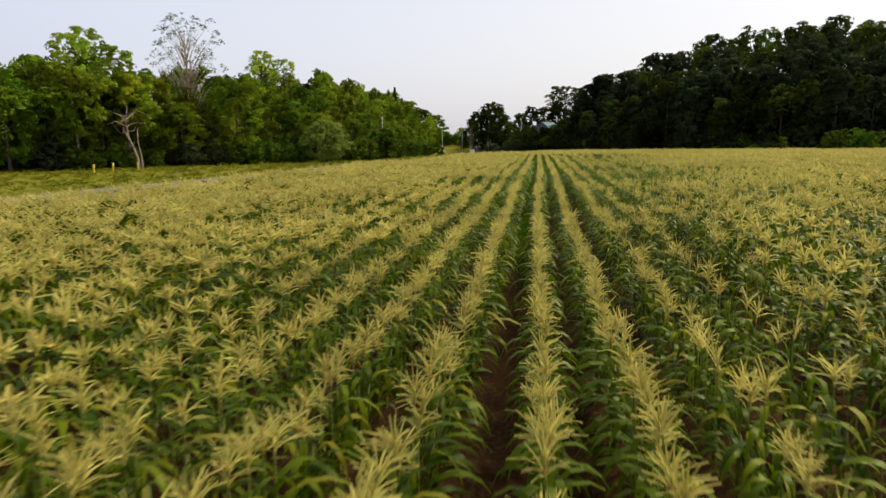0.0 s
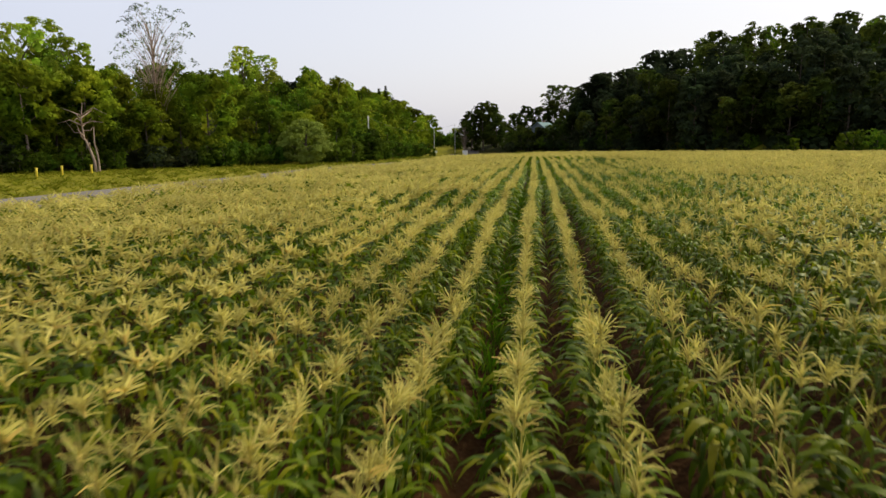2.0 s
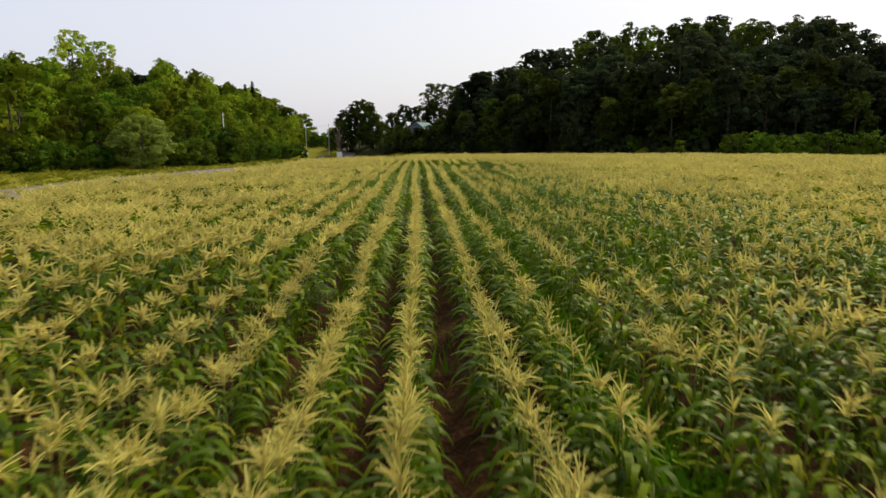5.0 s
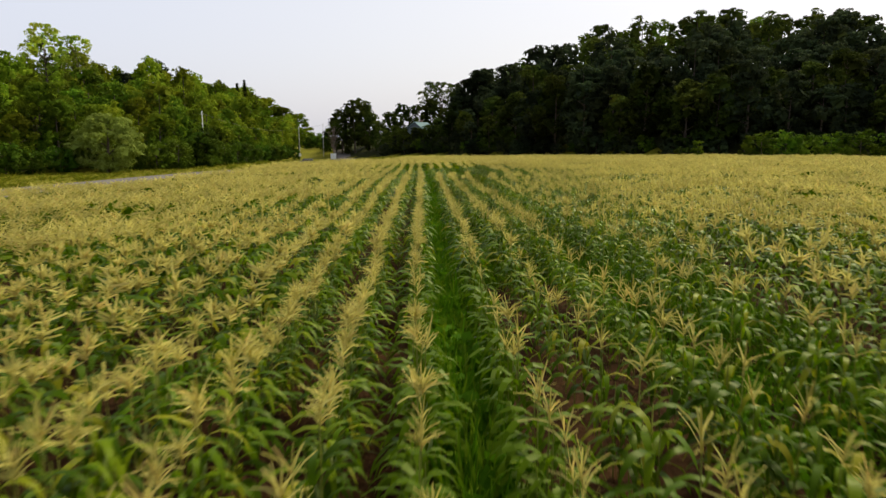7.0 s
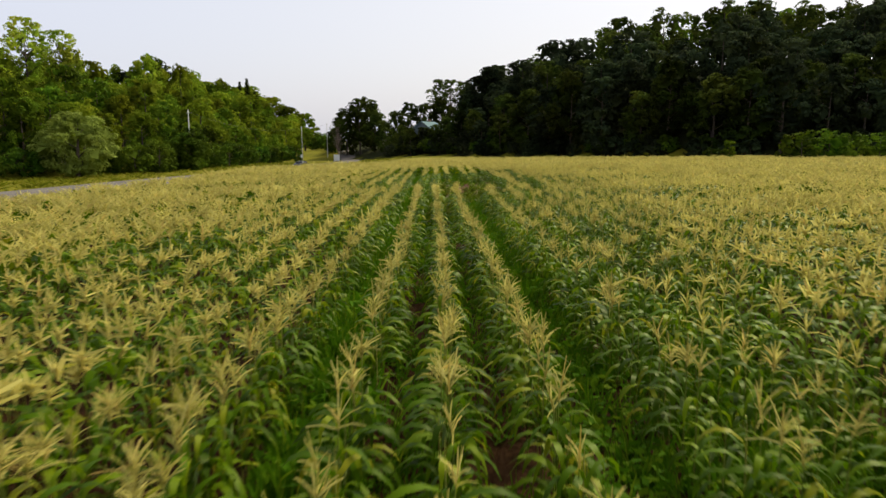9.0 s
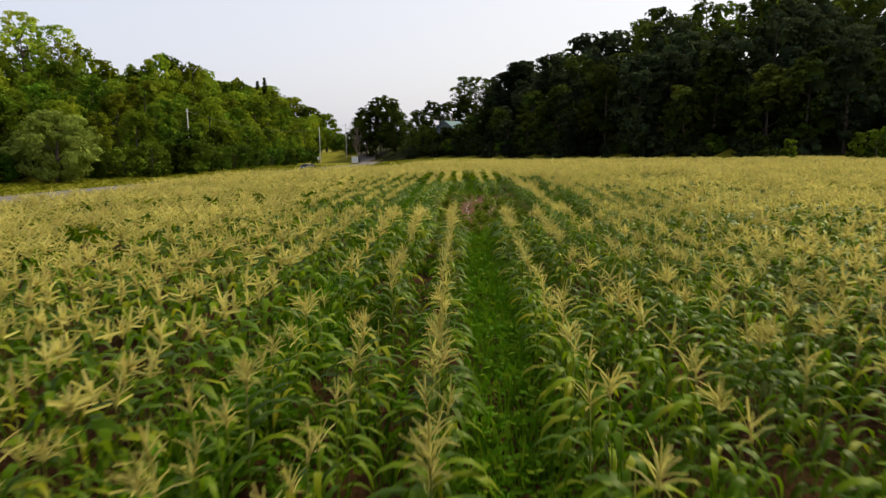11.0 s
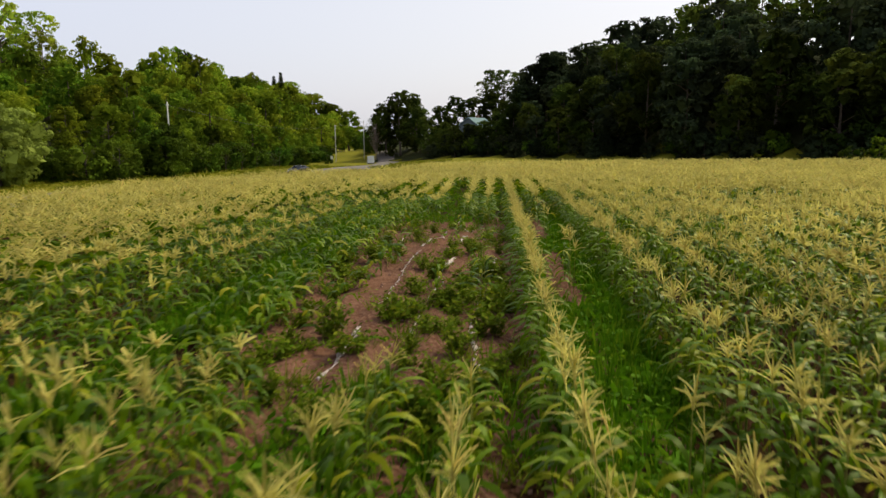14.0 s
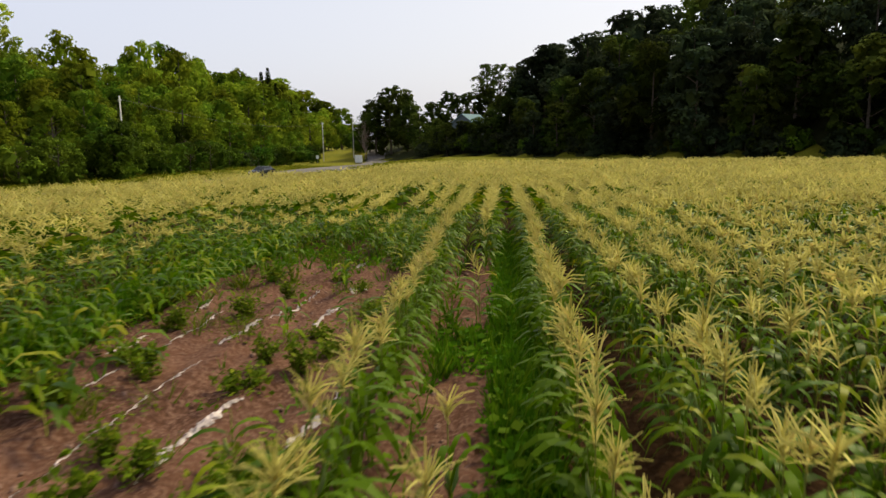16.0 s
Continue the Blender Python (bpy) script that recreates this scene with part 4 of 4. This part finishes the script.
old_tree = tree(470, 19, 6.5, 6.0, 44, 1.9, 0.38, 16, ASH, 0.30, 14, 0.7, label="spreading tree with pale bare lower trunk", bark=DEAD_WOOD)
edge_rng = np.random.default_rng(77)


def u(a, b):
    return float(edge_rng.uniform(a, b))


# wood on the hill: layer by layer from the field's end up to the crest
# shade-dark leaves in front; lighter kinds towards the crest imitate sunlit tops
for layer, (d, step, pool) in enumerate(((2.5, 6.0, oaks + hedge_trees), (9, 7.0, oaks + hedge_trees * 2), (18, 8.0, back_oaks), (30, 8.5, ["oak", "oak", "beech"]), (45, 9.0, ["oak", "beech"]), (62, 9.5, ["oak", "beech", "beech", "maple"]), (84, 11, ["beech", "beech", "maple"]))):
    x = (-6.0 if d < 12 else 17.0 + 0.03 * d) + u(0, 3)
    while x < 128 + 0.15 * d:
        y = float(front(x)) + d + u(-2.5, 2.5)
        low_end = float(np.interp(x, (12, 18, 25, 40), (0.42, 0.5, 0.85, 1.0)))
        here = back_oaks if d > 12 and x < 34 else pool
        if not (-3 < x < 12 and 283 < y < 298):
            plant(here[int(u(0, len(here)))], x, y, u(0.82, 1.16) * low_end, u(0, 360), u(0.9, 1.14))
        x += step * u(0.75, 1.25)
# undergrowth at the foot of the wood
for _ in range(80):
    x = u(-8, 125)
    plant(shrubs[int(u(0, 2)) * 2 + 1 if u(0, 1) < 0.2 else 1], x, float(front(x)) + u(-1.5, 3), u(0.7, 1.2), u(0, 360))

# clump by the road's end and the round tree beyond the house
for x, y, s, t in ((-25, 306, 1.0, 1.05), (-20, 304, 1.06, 1.1), (-14.5, 300, 0.9, 1.0), (-10, 292, 0.72, 1.0), (-28, 312, 0.8, 1.0), (-17, 312, 1.05, 1.1), (-5, 290, 0.55, 1.0), (-1, 276, 0.5, 1.0)):
    plant(hedge_trees[int(u(0, 3))], x, y, s, u(0, 360), t)
for x, y, s in ((-7, 300, 0.78), (-2, 304, 0.82), (3, 303, 0.78), (9, 306, 0.85), (-4.5, 284, 0.55), (-1, 279, 0.5), (3, 277, 0.52), (7, 278, 0.48), (10.5, 280, 0.55), (13, 284, 0.62), (5, 274, 0.45), (15, 276, 0.6), (17, 283, 0.75)):
    plant(hedge_trees[int(u(0, 3))], x, y, s, u(0, 360))
plant(thin_tree, 12.6, 318, 1.06, 40, 0.94)
for x, y, s in ((18.5, 284, 0.92), (21.5, 288, 1.1), (24.5, 284, 1.15), (27, 290, 1.12)):
    plant(oaks[int(u(0, 5))], x, y, s, u(0, 360))
plant(sparse, -27.8, 303, 0.5, 90)

# left-hand wood along the road
for d, step, pool in ((2.5, 7.5, ashes), (10, 8.0, ashes), (18, 8.5, back_ashes), (28, 9.0, back_ashes), (40, 9.5, back_ashes), (54, 11, back_ashes), (70, 12, back_ashes)):
    y = (92.0 if d < 50 else 215.0) + u(0, 3)
    while y < 440:
        x = float(left_edge(y)) - d + u(-1.5, 1.5)
        near_low = 0.60 if (d < 5 and 158 < y < 330) else 0.74 if 150 < y < 285 else 1.0
        end = 1.0 - 0.35 * max(0.0, min(1.0, (y - 340) / 90))
        darker = 0.25 if y < 142 else 0.70
        kinds = (pool if y < 235 else back_ashes) if u(0, 1) < darker else (maples if d < 12 and y < 235 else back_maples)
        plant(kinds[int(u(0, len(kinds)))], x, y, u(0.74, 1.2) * near_low * end, u(0, 360), u(0.92, 1.14) * (1.22 if d > 25 and y > 280 else 1.0))
        y += step * u(0.75, 1.25) * (1.0 if y < 330 else 1.5)
for x, y, s in ((-86, 216, 0.9), (-80, 219, 0.86), (-90, 224, 0.84), (-76, 214, 0.7), (-95, 141, 0.98), (-88.5, 127, 0.98), (-80.5, 128, 0.92), (-93, 390, 1.0), (-98, 392, 0.92)):
    plant(poplars[int(u(0, 2))], x, y, s, u(0, 360))
plant(sparse, -74.5, 146, 1.13, 30)
for x, y, s, t in ((-104.5, 340, 1.3, 1.0), (-98, 346, 1.12, 1.0), (-111, 336, 1.1, 1.0), (-118, 340, 1.0, 1.0)):
    plant(oaks[int(u(0, 5))], x, y, s, u(0, 360), t)
plant(old_tree, -78.0, 127.5, 1.0, 60)
for x, y, s in ((-74, 402, 1.72), (-66, 405, 1.54), (-59, 409, 1.34), (-81, 390, 1.74), (-88, 400, 1.78), (-100, 385, 1.6), (-84.5, 395, 1.6), (-78, 398, 1.5)):
    plant(ashes[int(u(0, 5))], x, y, s, u(0, 360))


def spruce(seed, height):
    """A conifer: straight trunk, whorls of boughs that shorten upwards and droop at their tips."""
    r = np.random.default_rng(seed)
    root = new("spruce_tree")
    v, f = [], []
    tube(v, f, [(0, 0, -0.3), (0, 0, 0.5 * height), (0, 0, height)], (0.26, 0.15, 0.02), 7)
    mesh_part("trunk", mesh_from("trunk", v, f, [BARK], smooth_shade=True), root)
    verts, quads = [], []
    for z in np.arange(1.2, height - 0.2, 0.42):
        reach = 3.3 * (1 - z / height) ** 0.8 + 0.15
        for k in range(9):
            az, long = 2 * math.pi * (k + r.uniform(0, 1)) / 9, reach * r.uniform(0.7, 1.15)
            out, side = np.array([math.cos(az), math.sin(az), 0]), np.array([-math.sin(az), math.cos(az), 0])
            for t in np.linspace(0.25, 1.0, 5):
                c = out * long * t + np.array([0, 0, z + 0.12 * long * t - 0.42 * long * t * t])
                tip = c + out * r.uniform(0.3, 0.6) + np.array([0, 0, r.uniform(-0.35, 0.05)])
                w = side * r.uniform(0.18, 0.42) + np.array([0, 0, r.uniform(-0.15, 0.15)])
                quads.append(tuple(range(len(verts), len(verts) + 4)))
                verts += [c - out * 0.25, c - w, tip, c + w]
    mesh_part("crown", mesh_from("crown", verts, quads, [HEDGE_LEAF]), root)
    return tagged(root, "dark green pointed spruce among lighter hillside trees", "tree", "spruces on the hillside")


for x, y, h in ((-69.0, 340, 25.0), (-64.5, 334, 21.0), (-73.5, 346, 23.0), (-61.0, 338, 17.5)):
    spruce(int(900 + y), h).matrix_basis = pose(x, y, float(land(x, y)))


def dead_tree(x, y):
    """Pale bare forked trunk with crooked limbs."""
    r = np.random.default_rng(5)
    root = new("dead_tree")
    v, f = [], []
    tube(v, f, [(0.5, 0, -0.3), (0.3, 0, 1.6), (-0.3, 0.1, 3.4), (-1.0, 0.2, 5.0), (-1.3, 0.3, 7.5), (-1.0, 0.4, 10.0)], (0.24, 0.19, 0.16, 0.13, 0.09, 0.03), 7)
    tube(v, f, [(0.9, 0.1, -0.3), (0.8, 0.1, 2.2), (0.5, 0, 4.2), (0.6, 0, 6.5)], (0.15, 0.12, 0.09, 0.04), 6)
    mesh_part("trunk", mesh_from("trunk", v, f, [DEAD_WOOD], smooth_shade=True), root)
    for k in range(17):
        z = r.uniform(2.8, 8.5)
        a = r.uniform(0, 2 * math.pi)
        long = r.uniform(1.6, 4.6)
        x0 = float(np.interp(z, (3.4, 5.0, 7.5, 10), (-0.3, -1.0, -1.3, -1.0)))
        v, f = [], []
        tube(v, f, [(x0, 0.2, z), (x0 + math.cos(a) * long * 0.5, 0.2 + math.sin(a) * long * 0.5, z + long * r.uniform(0.0, 0.35)), (x0 + math.cos(a) * long, 0.2 + math.sin(a) * long, z + long * r.uniform(-0.1, 0.8))], (0.10, 0.06, 0.02), 5)
        mesh_part("limb", mesh_from("limb", v, f, [DEAD_WOOD], smooth_shade=True), root)
    root.matrix_basis = pose(x, y, float(land(x, y)))
    root.scale = (1.3, 1.3, 1.15)
    return tagged(root, "bare dead tree with pale crooked limbs at the wood's edge", "tree")


dead_tree(-72.8, 121.0)
plant(old_tree, -82, 118, 0.95, 200)
plant(willow, -50.0, 164, 1.2, 20)
for x, y, s in ((-58, 155, 0.9), (-62, 149, 0.9), (-54.5, 170, 0.85), (-66, 143, 0.85), (-56, 160, 1.0)):
    plant(shrubs[3], x, y, s, u(0, 360))
for _ in range(70):
    y = u(96, 330)
    if 153 < y < 172:
        continue
    plant(shrubs[int(u(0, 4)) if u(0, 1) < 0.6 else 0], float(left_edge(y)) + u(0.5, 4.5), y, u(0.6, 1.25), u(0, 360))
for x, y, s in ((-39.5, 200, 1.2), (-39, 208, 1.1), (-39, 216, 1.15), (-46, 176, 1.2), (-39.5, 226, 1.0), (-39, 286, 0.8)):
    plant(shrubs[0], x, y, s, u(0, 360))
for k in range(14):
    plant(shrubs[3 if k % 3 else 0], -33 - 1.3 * k + u(-2, 2), 318 + 6 * k + u(-2, 2), u(0.7, 1.3), u(0, 360))
for x, y, s in ((-41.6, 188.5, 1.0), (-41.5, 190, 0.85), (-43, 179, 0.7), (-42.5, 201, 0.62), (-42, 213, 0.6), (-43, 226, 0.66), (-52, 175, 0.62), (-58, 168, 0.66)):
    plant(big_bush, x, y, s, u(0, 360))
for x, y, s in ((-58, 440, 0.7), (-48, 446, 0.66), (-39, 452, 0.6), (-66, 430, 0.75), (-30, 440, 0.55)):
    plant(back_ashes[0], x, y, s, u(0, 360))

far = np.array(FAR)
fv, fq, fs = scatter(far_kinds, far[:, 0].astype(int), far[:, 1], far[:, 2], far[:, 3], far[:, 4], far[:, 5], far[:, 6])
tagged(new("hillside_woods", big_mesh("hillside_woods", fv, fq, fs, [SHADED_OAK, ASH, BARK, SHRUB_LEAF, HEDGE_LEAF])), "dense mixed green woods climbing the hillsides", "woods", kind="stuff")

# brush at the far end of the field
plant(sapling, 58.6, 176, 1.0, 0)
plant(sapling, 44.2, 177, 0.5, 0)
plant(sapling, 49, 177, 0.36, 70)
plant(sapling, 26, 179, 0.33, 70)
plant(shrubs[2], 55.8, 176.5, 0.62, 0)
for k in range(11):
    plant(shrubs[2], 68 + 5.0 * k + u(-1, 1), 171.5 - 0.35 * k + u(-1, 1), u(1.25, 1.6), u(0, 360), 0.9)

# ---- house beyond the field ----


def house(x, y, turn):
    root = new("house")
    bm = bmesh.new()
    box(bm, (9.0, 7.0, 5.6), (0, 0, 2.8))
    part("wall", bm, SIDING, root)
    gable = bmesh.new()
    pts = [gable.verts.new(p) for p in ((-4.5, -3.5, 5.6), (-4.5, 3.5, 5.6), (-4.5, 0, 8.1), (4.5, -3.5, 5.6), (4.5, 3.5, 5.6), (4.5, 0, 8.1))]
    gable.faces.new((pts[0], pts[2], pts[1]))
    gable.faces.new((pts[3], pts[4], pts[5]))
    part("gable_wall", gable, SIDING, root)
    for s in (-1, 1):
        bm = bmesh.new()
        box(bm, (9.9, 4.75, 0.16))
        roof = part("roof_slope", bm, ROOF, root, "pale blue-grey metal roof")
        roof.matrix_basis = pose(0, s * 1.98, 6.88, -s * 35.5, 0, 0)
    for wx, wz in ((-2.8, 1.6), (0.2, 1.6), (2.8, 1.6), (-2.8, 4.3), (0.2, 4.3), (2.8, 4.3)):
        bm = bmesh.new()
        box(bm, (1.1, 0.12, 1.4), (wx, -3.53, wz), 0.02)
        win = part("window", bm, WHITE_PAINT, root)
        bm = bmesh.new()
        box(bm, (0.9, 0.06, 1.2), (wx, -3.60, wz))
        part("pane", bm, DARK_GLASS, win)
    bm = bmesh.new()
    box(bm, (0.7, 0.7, 1.8), (2.2, 0.8, 8.2))
    part("chimney", bm, CLOD, root)
    root.matrix_basis = pose(x, y, float(land(x, y)) - 1.0, 0, 0, turn)
    return tagged(root, "white two-storey house with a pale blue metal roof among trees", "house")


house(4.6, 289, 62)

# ---- utility poles and wires ----
POLES = [(-42.4, 193.8, 11.7), (-40.6, 303.0, 11.8), (-32.4, 308.0, 12.3)]


def utility_pole(x, y, h):
    root = new("utility_pole")
    v, f = [], []
    tube(v, f, [(0, 0, -0.5), (0, 0, h * 0.5), (0, 0, h)], (0.16, 0.13, 0.09), 8)
    mesh_part("post", mesh_from("post", v, f, [POLE_WOOD], smooth_shade=True), root)
    bm = bmesh.new()
    box(bm, (0.5, 0.07, 0.09), (0, 0, h - 0.7), 0.01)
    part("crossarm", bm, POLE_WOOD, root)
    for s in (-0.2, 0.2):
        v, f = [], []
        tube(v, f, [(s, 0, h - 0.64), (s, 0, h - 0.5), (s, 0, h - 0.42)], (0.05, 0.06, 0.03), 6)
        mesh_part("insulator", mesh_from("insulator", v, f, [WHITE_PAINT]), root)
    root.matrix_basis = pose(x, y, float(land(x, y)))
    return tagged(root, "weathered grey wooden utility pole beside the road", "utility pole", "poles along the road")


for x, y, h in POLES:
    utility_pole(x, y, h)


def wire(a, b, sag):
    pts = [tuple(a[i] + (b[i] - a[i]) * t - (4 * sag * t * (1 - t) if i == 2 else 0) for i in range(3)) for t in [k / 14 for k in range(15)]]
    v, f = [], []
    tube(v, f, pts, [0.009] * 15, 4)
    return mesh_from("overhead_wire", v, f, [WIRE])


tops = [(x, y, float(land(x, y)) + h - 0.45) for x, y, h in POLES]
for (a, b), sag in (((tops[0], tops[1]), 2.2), ((tops[1], tops[2]), 0.3)):
    for s in (-0.2, 0.2):
        tagged(new("overhead_wire", wire((a[0] + s, a[1], a[2]), (b[0] + s, b[1], b[2]), sag)), "thin dark overhead wire between utility poles", "wire", "wires along the road")

# ---- things by the road ----


def car(x, y, turn):
    root = new("car")
    bm = bmesh.new()
    prof = [(-2.2, 0.35), (-2.25, 0.75), (-1.95, 0.95), (-1.05, 1.02), (-0.35, 1.44), (0.95, 1.46), (1.65, 1.08), (2.2, 0.98), (2.28, 0.6), (2.2, 0.35)]
    left = [bm.verts.new((px_, -0.86 + (0.16 if pz_ > 1.2 else 0), pz_)) for px_, pz_ in prof]
    right = [bm.verts.new((px_, 0.86 - (0.16 if pz_ > 1.2 else 0), pz_)) for px_, pz_ in prof]
    bm.faces.new(left)
    bm.faces.new(list(reversed(right)))
    for k in range(len(prof)):
        j = (k + 1) % len(prof)
        bm.faces.new((left[j], left[k], right[k], right[j]))
    bmesh.ops.recalc_face_normals(bm, faces=bm.faces)
    bmesh.ops.bevel(bm, geom=list(bm.edges), offset=0.05, segments=2, affect="EDGES")
    part("body", bm, CAR_PAINT, root)

    def pane(name, pts):
        b = bmesh.new()
        b.faces.new([b.verts.new(p) for p in pts])
        bmesh.ops.solidify(b, geom=list(b.faces), thickness=0.015)
        part(name, b, DARK_GLASS, root)
    pane("windscreen", [(-1.02, -0.66, 1.06), (-1.02, 0.66, 1.06), (-0.40, 0.56, 1.45), (-0.40, -0.56, 1.45)])
    pane("rear_window", [(1.62, -0.62, 1.12), (1.62, 0.62, 1.12), (1.02, 0.56, 1.47), (1.02, -0.56, 1.47)])
    for s in (-1, 1):
        pane("side_window", [(-0.80, s * 0.83, 1.08), (1.30, s * 0.83, 1.10), (0.92, s * 0.74, 1.38), (-0.35, s * 0.74, 1.38)])
        for wx in (-1.38, 1.36):
            v, f = [], []
            tube(v, f, [(wx, s * 0.70, 0.33), (wx, s * 0.90, 0.33)], (0.33, 0.33), 18)
            wheel = mesh_part("wheel", mesh_from("wheel", v, f, [RUBBER], smooth_shade=False), root)
            v, f = [], []
            tube(v, f, [(wx, s * 0.85, 0.33), (wx, s * 0.915, 0.33)], (0.20, 0.19), 14)
            mesh_part("rim", mesh_from("rim", v, f, [STEEL]), wheel)
        bm = bmesh.new()
        box(bm, (0.08, 0.34, 0.14), (-2.22, s * 0.62, 0.72), 0.02)
        part("headlight", bm, WHITE_PAINT, root)
        bm = bmesh.new()
        box(bm, (0.08, 0.30, 0.14), (2.24, s * 0.62, 0.80), 0.02)
        part("tail_light", bm, RED, root)
    root.matrix_basis = pose(x, y, float(land(x, y)) + 0.13, 0, 0, turn)
    return tagged(root, "dark blue parked sedan on the roadside", "car")


car(-19.0, 186.0, 80)


def cabinet(x, y, turn):
    root = new("utility_cabinet")
    bm = bmesh.new()
    box(bm, (1.9, 1.2, 2.0), (0, 0, 1.15), 0.04)
    part("body", bm, WHITE_PAINT, root)
    bm = bmesh.new()
    box(bm, (2.1, 1.4, 0.2), (0, 0, 0.08), 0.02)
    part("plinth", bm, ASPHALT, root, "grey concrete plinth")
    bm = bmesh.new()
    box(bm, (2.0, 1.3, 0.08), (0, 0, 2.18), 0.02)
    part("lid", bm, STEEL, root, "grey metal lid")
    for s in (-1, 1):
        bm = bmesh.new()
        box(bm, (0.86, 0.04, 1.7), (s * 0.45, -0.615, 1.15), 0.01)
        door = part("door", bm, WHITE_PAINT, root)
        bm = bmesh.new()
        box(bm, (0.05, 0.05, 0.2), (s * 0.08, -0.65, 1.15), 0.01)
        part("handle", bm, STEEL, door)
    root.matrix_basis = pose(x, y, float(land(x, y)), 0, 0, turn)
    return tagged(root, "white box-shaped roadside utility cabinet", "cabinet")


cabinet(-25.4, 281, 8)


def sign(x, y, turn):
    root = new("road_sign")
    v, f = [], []
    tube(v, f, [(0, 0, -0.3), (0, 0, 1.2), (0, 0, 2.1)], (0.035, 0.035, 0.035), 6)
    mesh_part("post", mesh_from("post", v, f, [STEEL]), root)
    bm = bmesh.new()
    box(bm, (0.75, 0.03, 0.9), (0, -0.05, 1.75), 0.01)
    part("panel", bm, WHITE_PAINT, root)
    root.matrix_basis = pose(x, y, float(land(x, y)), 0, 0, turn)
    return tagged(root, "small white road sign on a steel post", "sign")


sign(-36.8, 281.5, 5)


def marker_post(x, y):
    root = new("marker_post")
    v, f = [], []
    tube(v, f, [(0, 0, -0.2), (0, 0, 0.75), (0, 0, 1.35)], (0.13, 0.15, 0.16), 8)
    mesh_part("sleeve", mesh_from("sleeve", v, f, [YELLOW], smooth_shade=True), root)
    bm = bmesh.new()
    box(bm, (0.36, 0.36, 0.06), (0, 0, 1.37), 0.02)
    part("cap", bm, YELLOW, root)
    root.matrix_basis = pose(x, y, float(land(x, y)))
    return tagged(root, "bright yellow marker post standing in meadow grass", "marker post", "marker posts in the meadow")


for x, y in ((-67.0, 100.0), (-69.0, 108.0), (-67.6, 113.0)):
    marker_post(x, y)

# prototypes that found no place are taken away
for proto in (*oaks, *ashes, *maples, *poplars, *shrubs, *hedge_trees, big_bush, sparse, willow, sapling, old_tree, thin_tree):
    if proto.name not in HOME:
        for o in (*proto.children_recursive, proto):
            bpy.data.objects.remove(o)
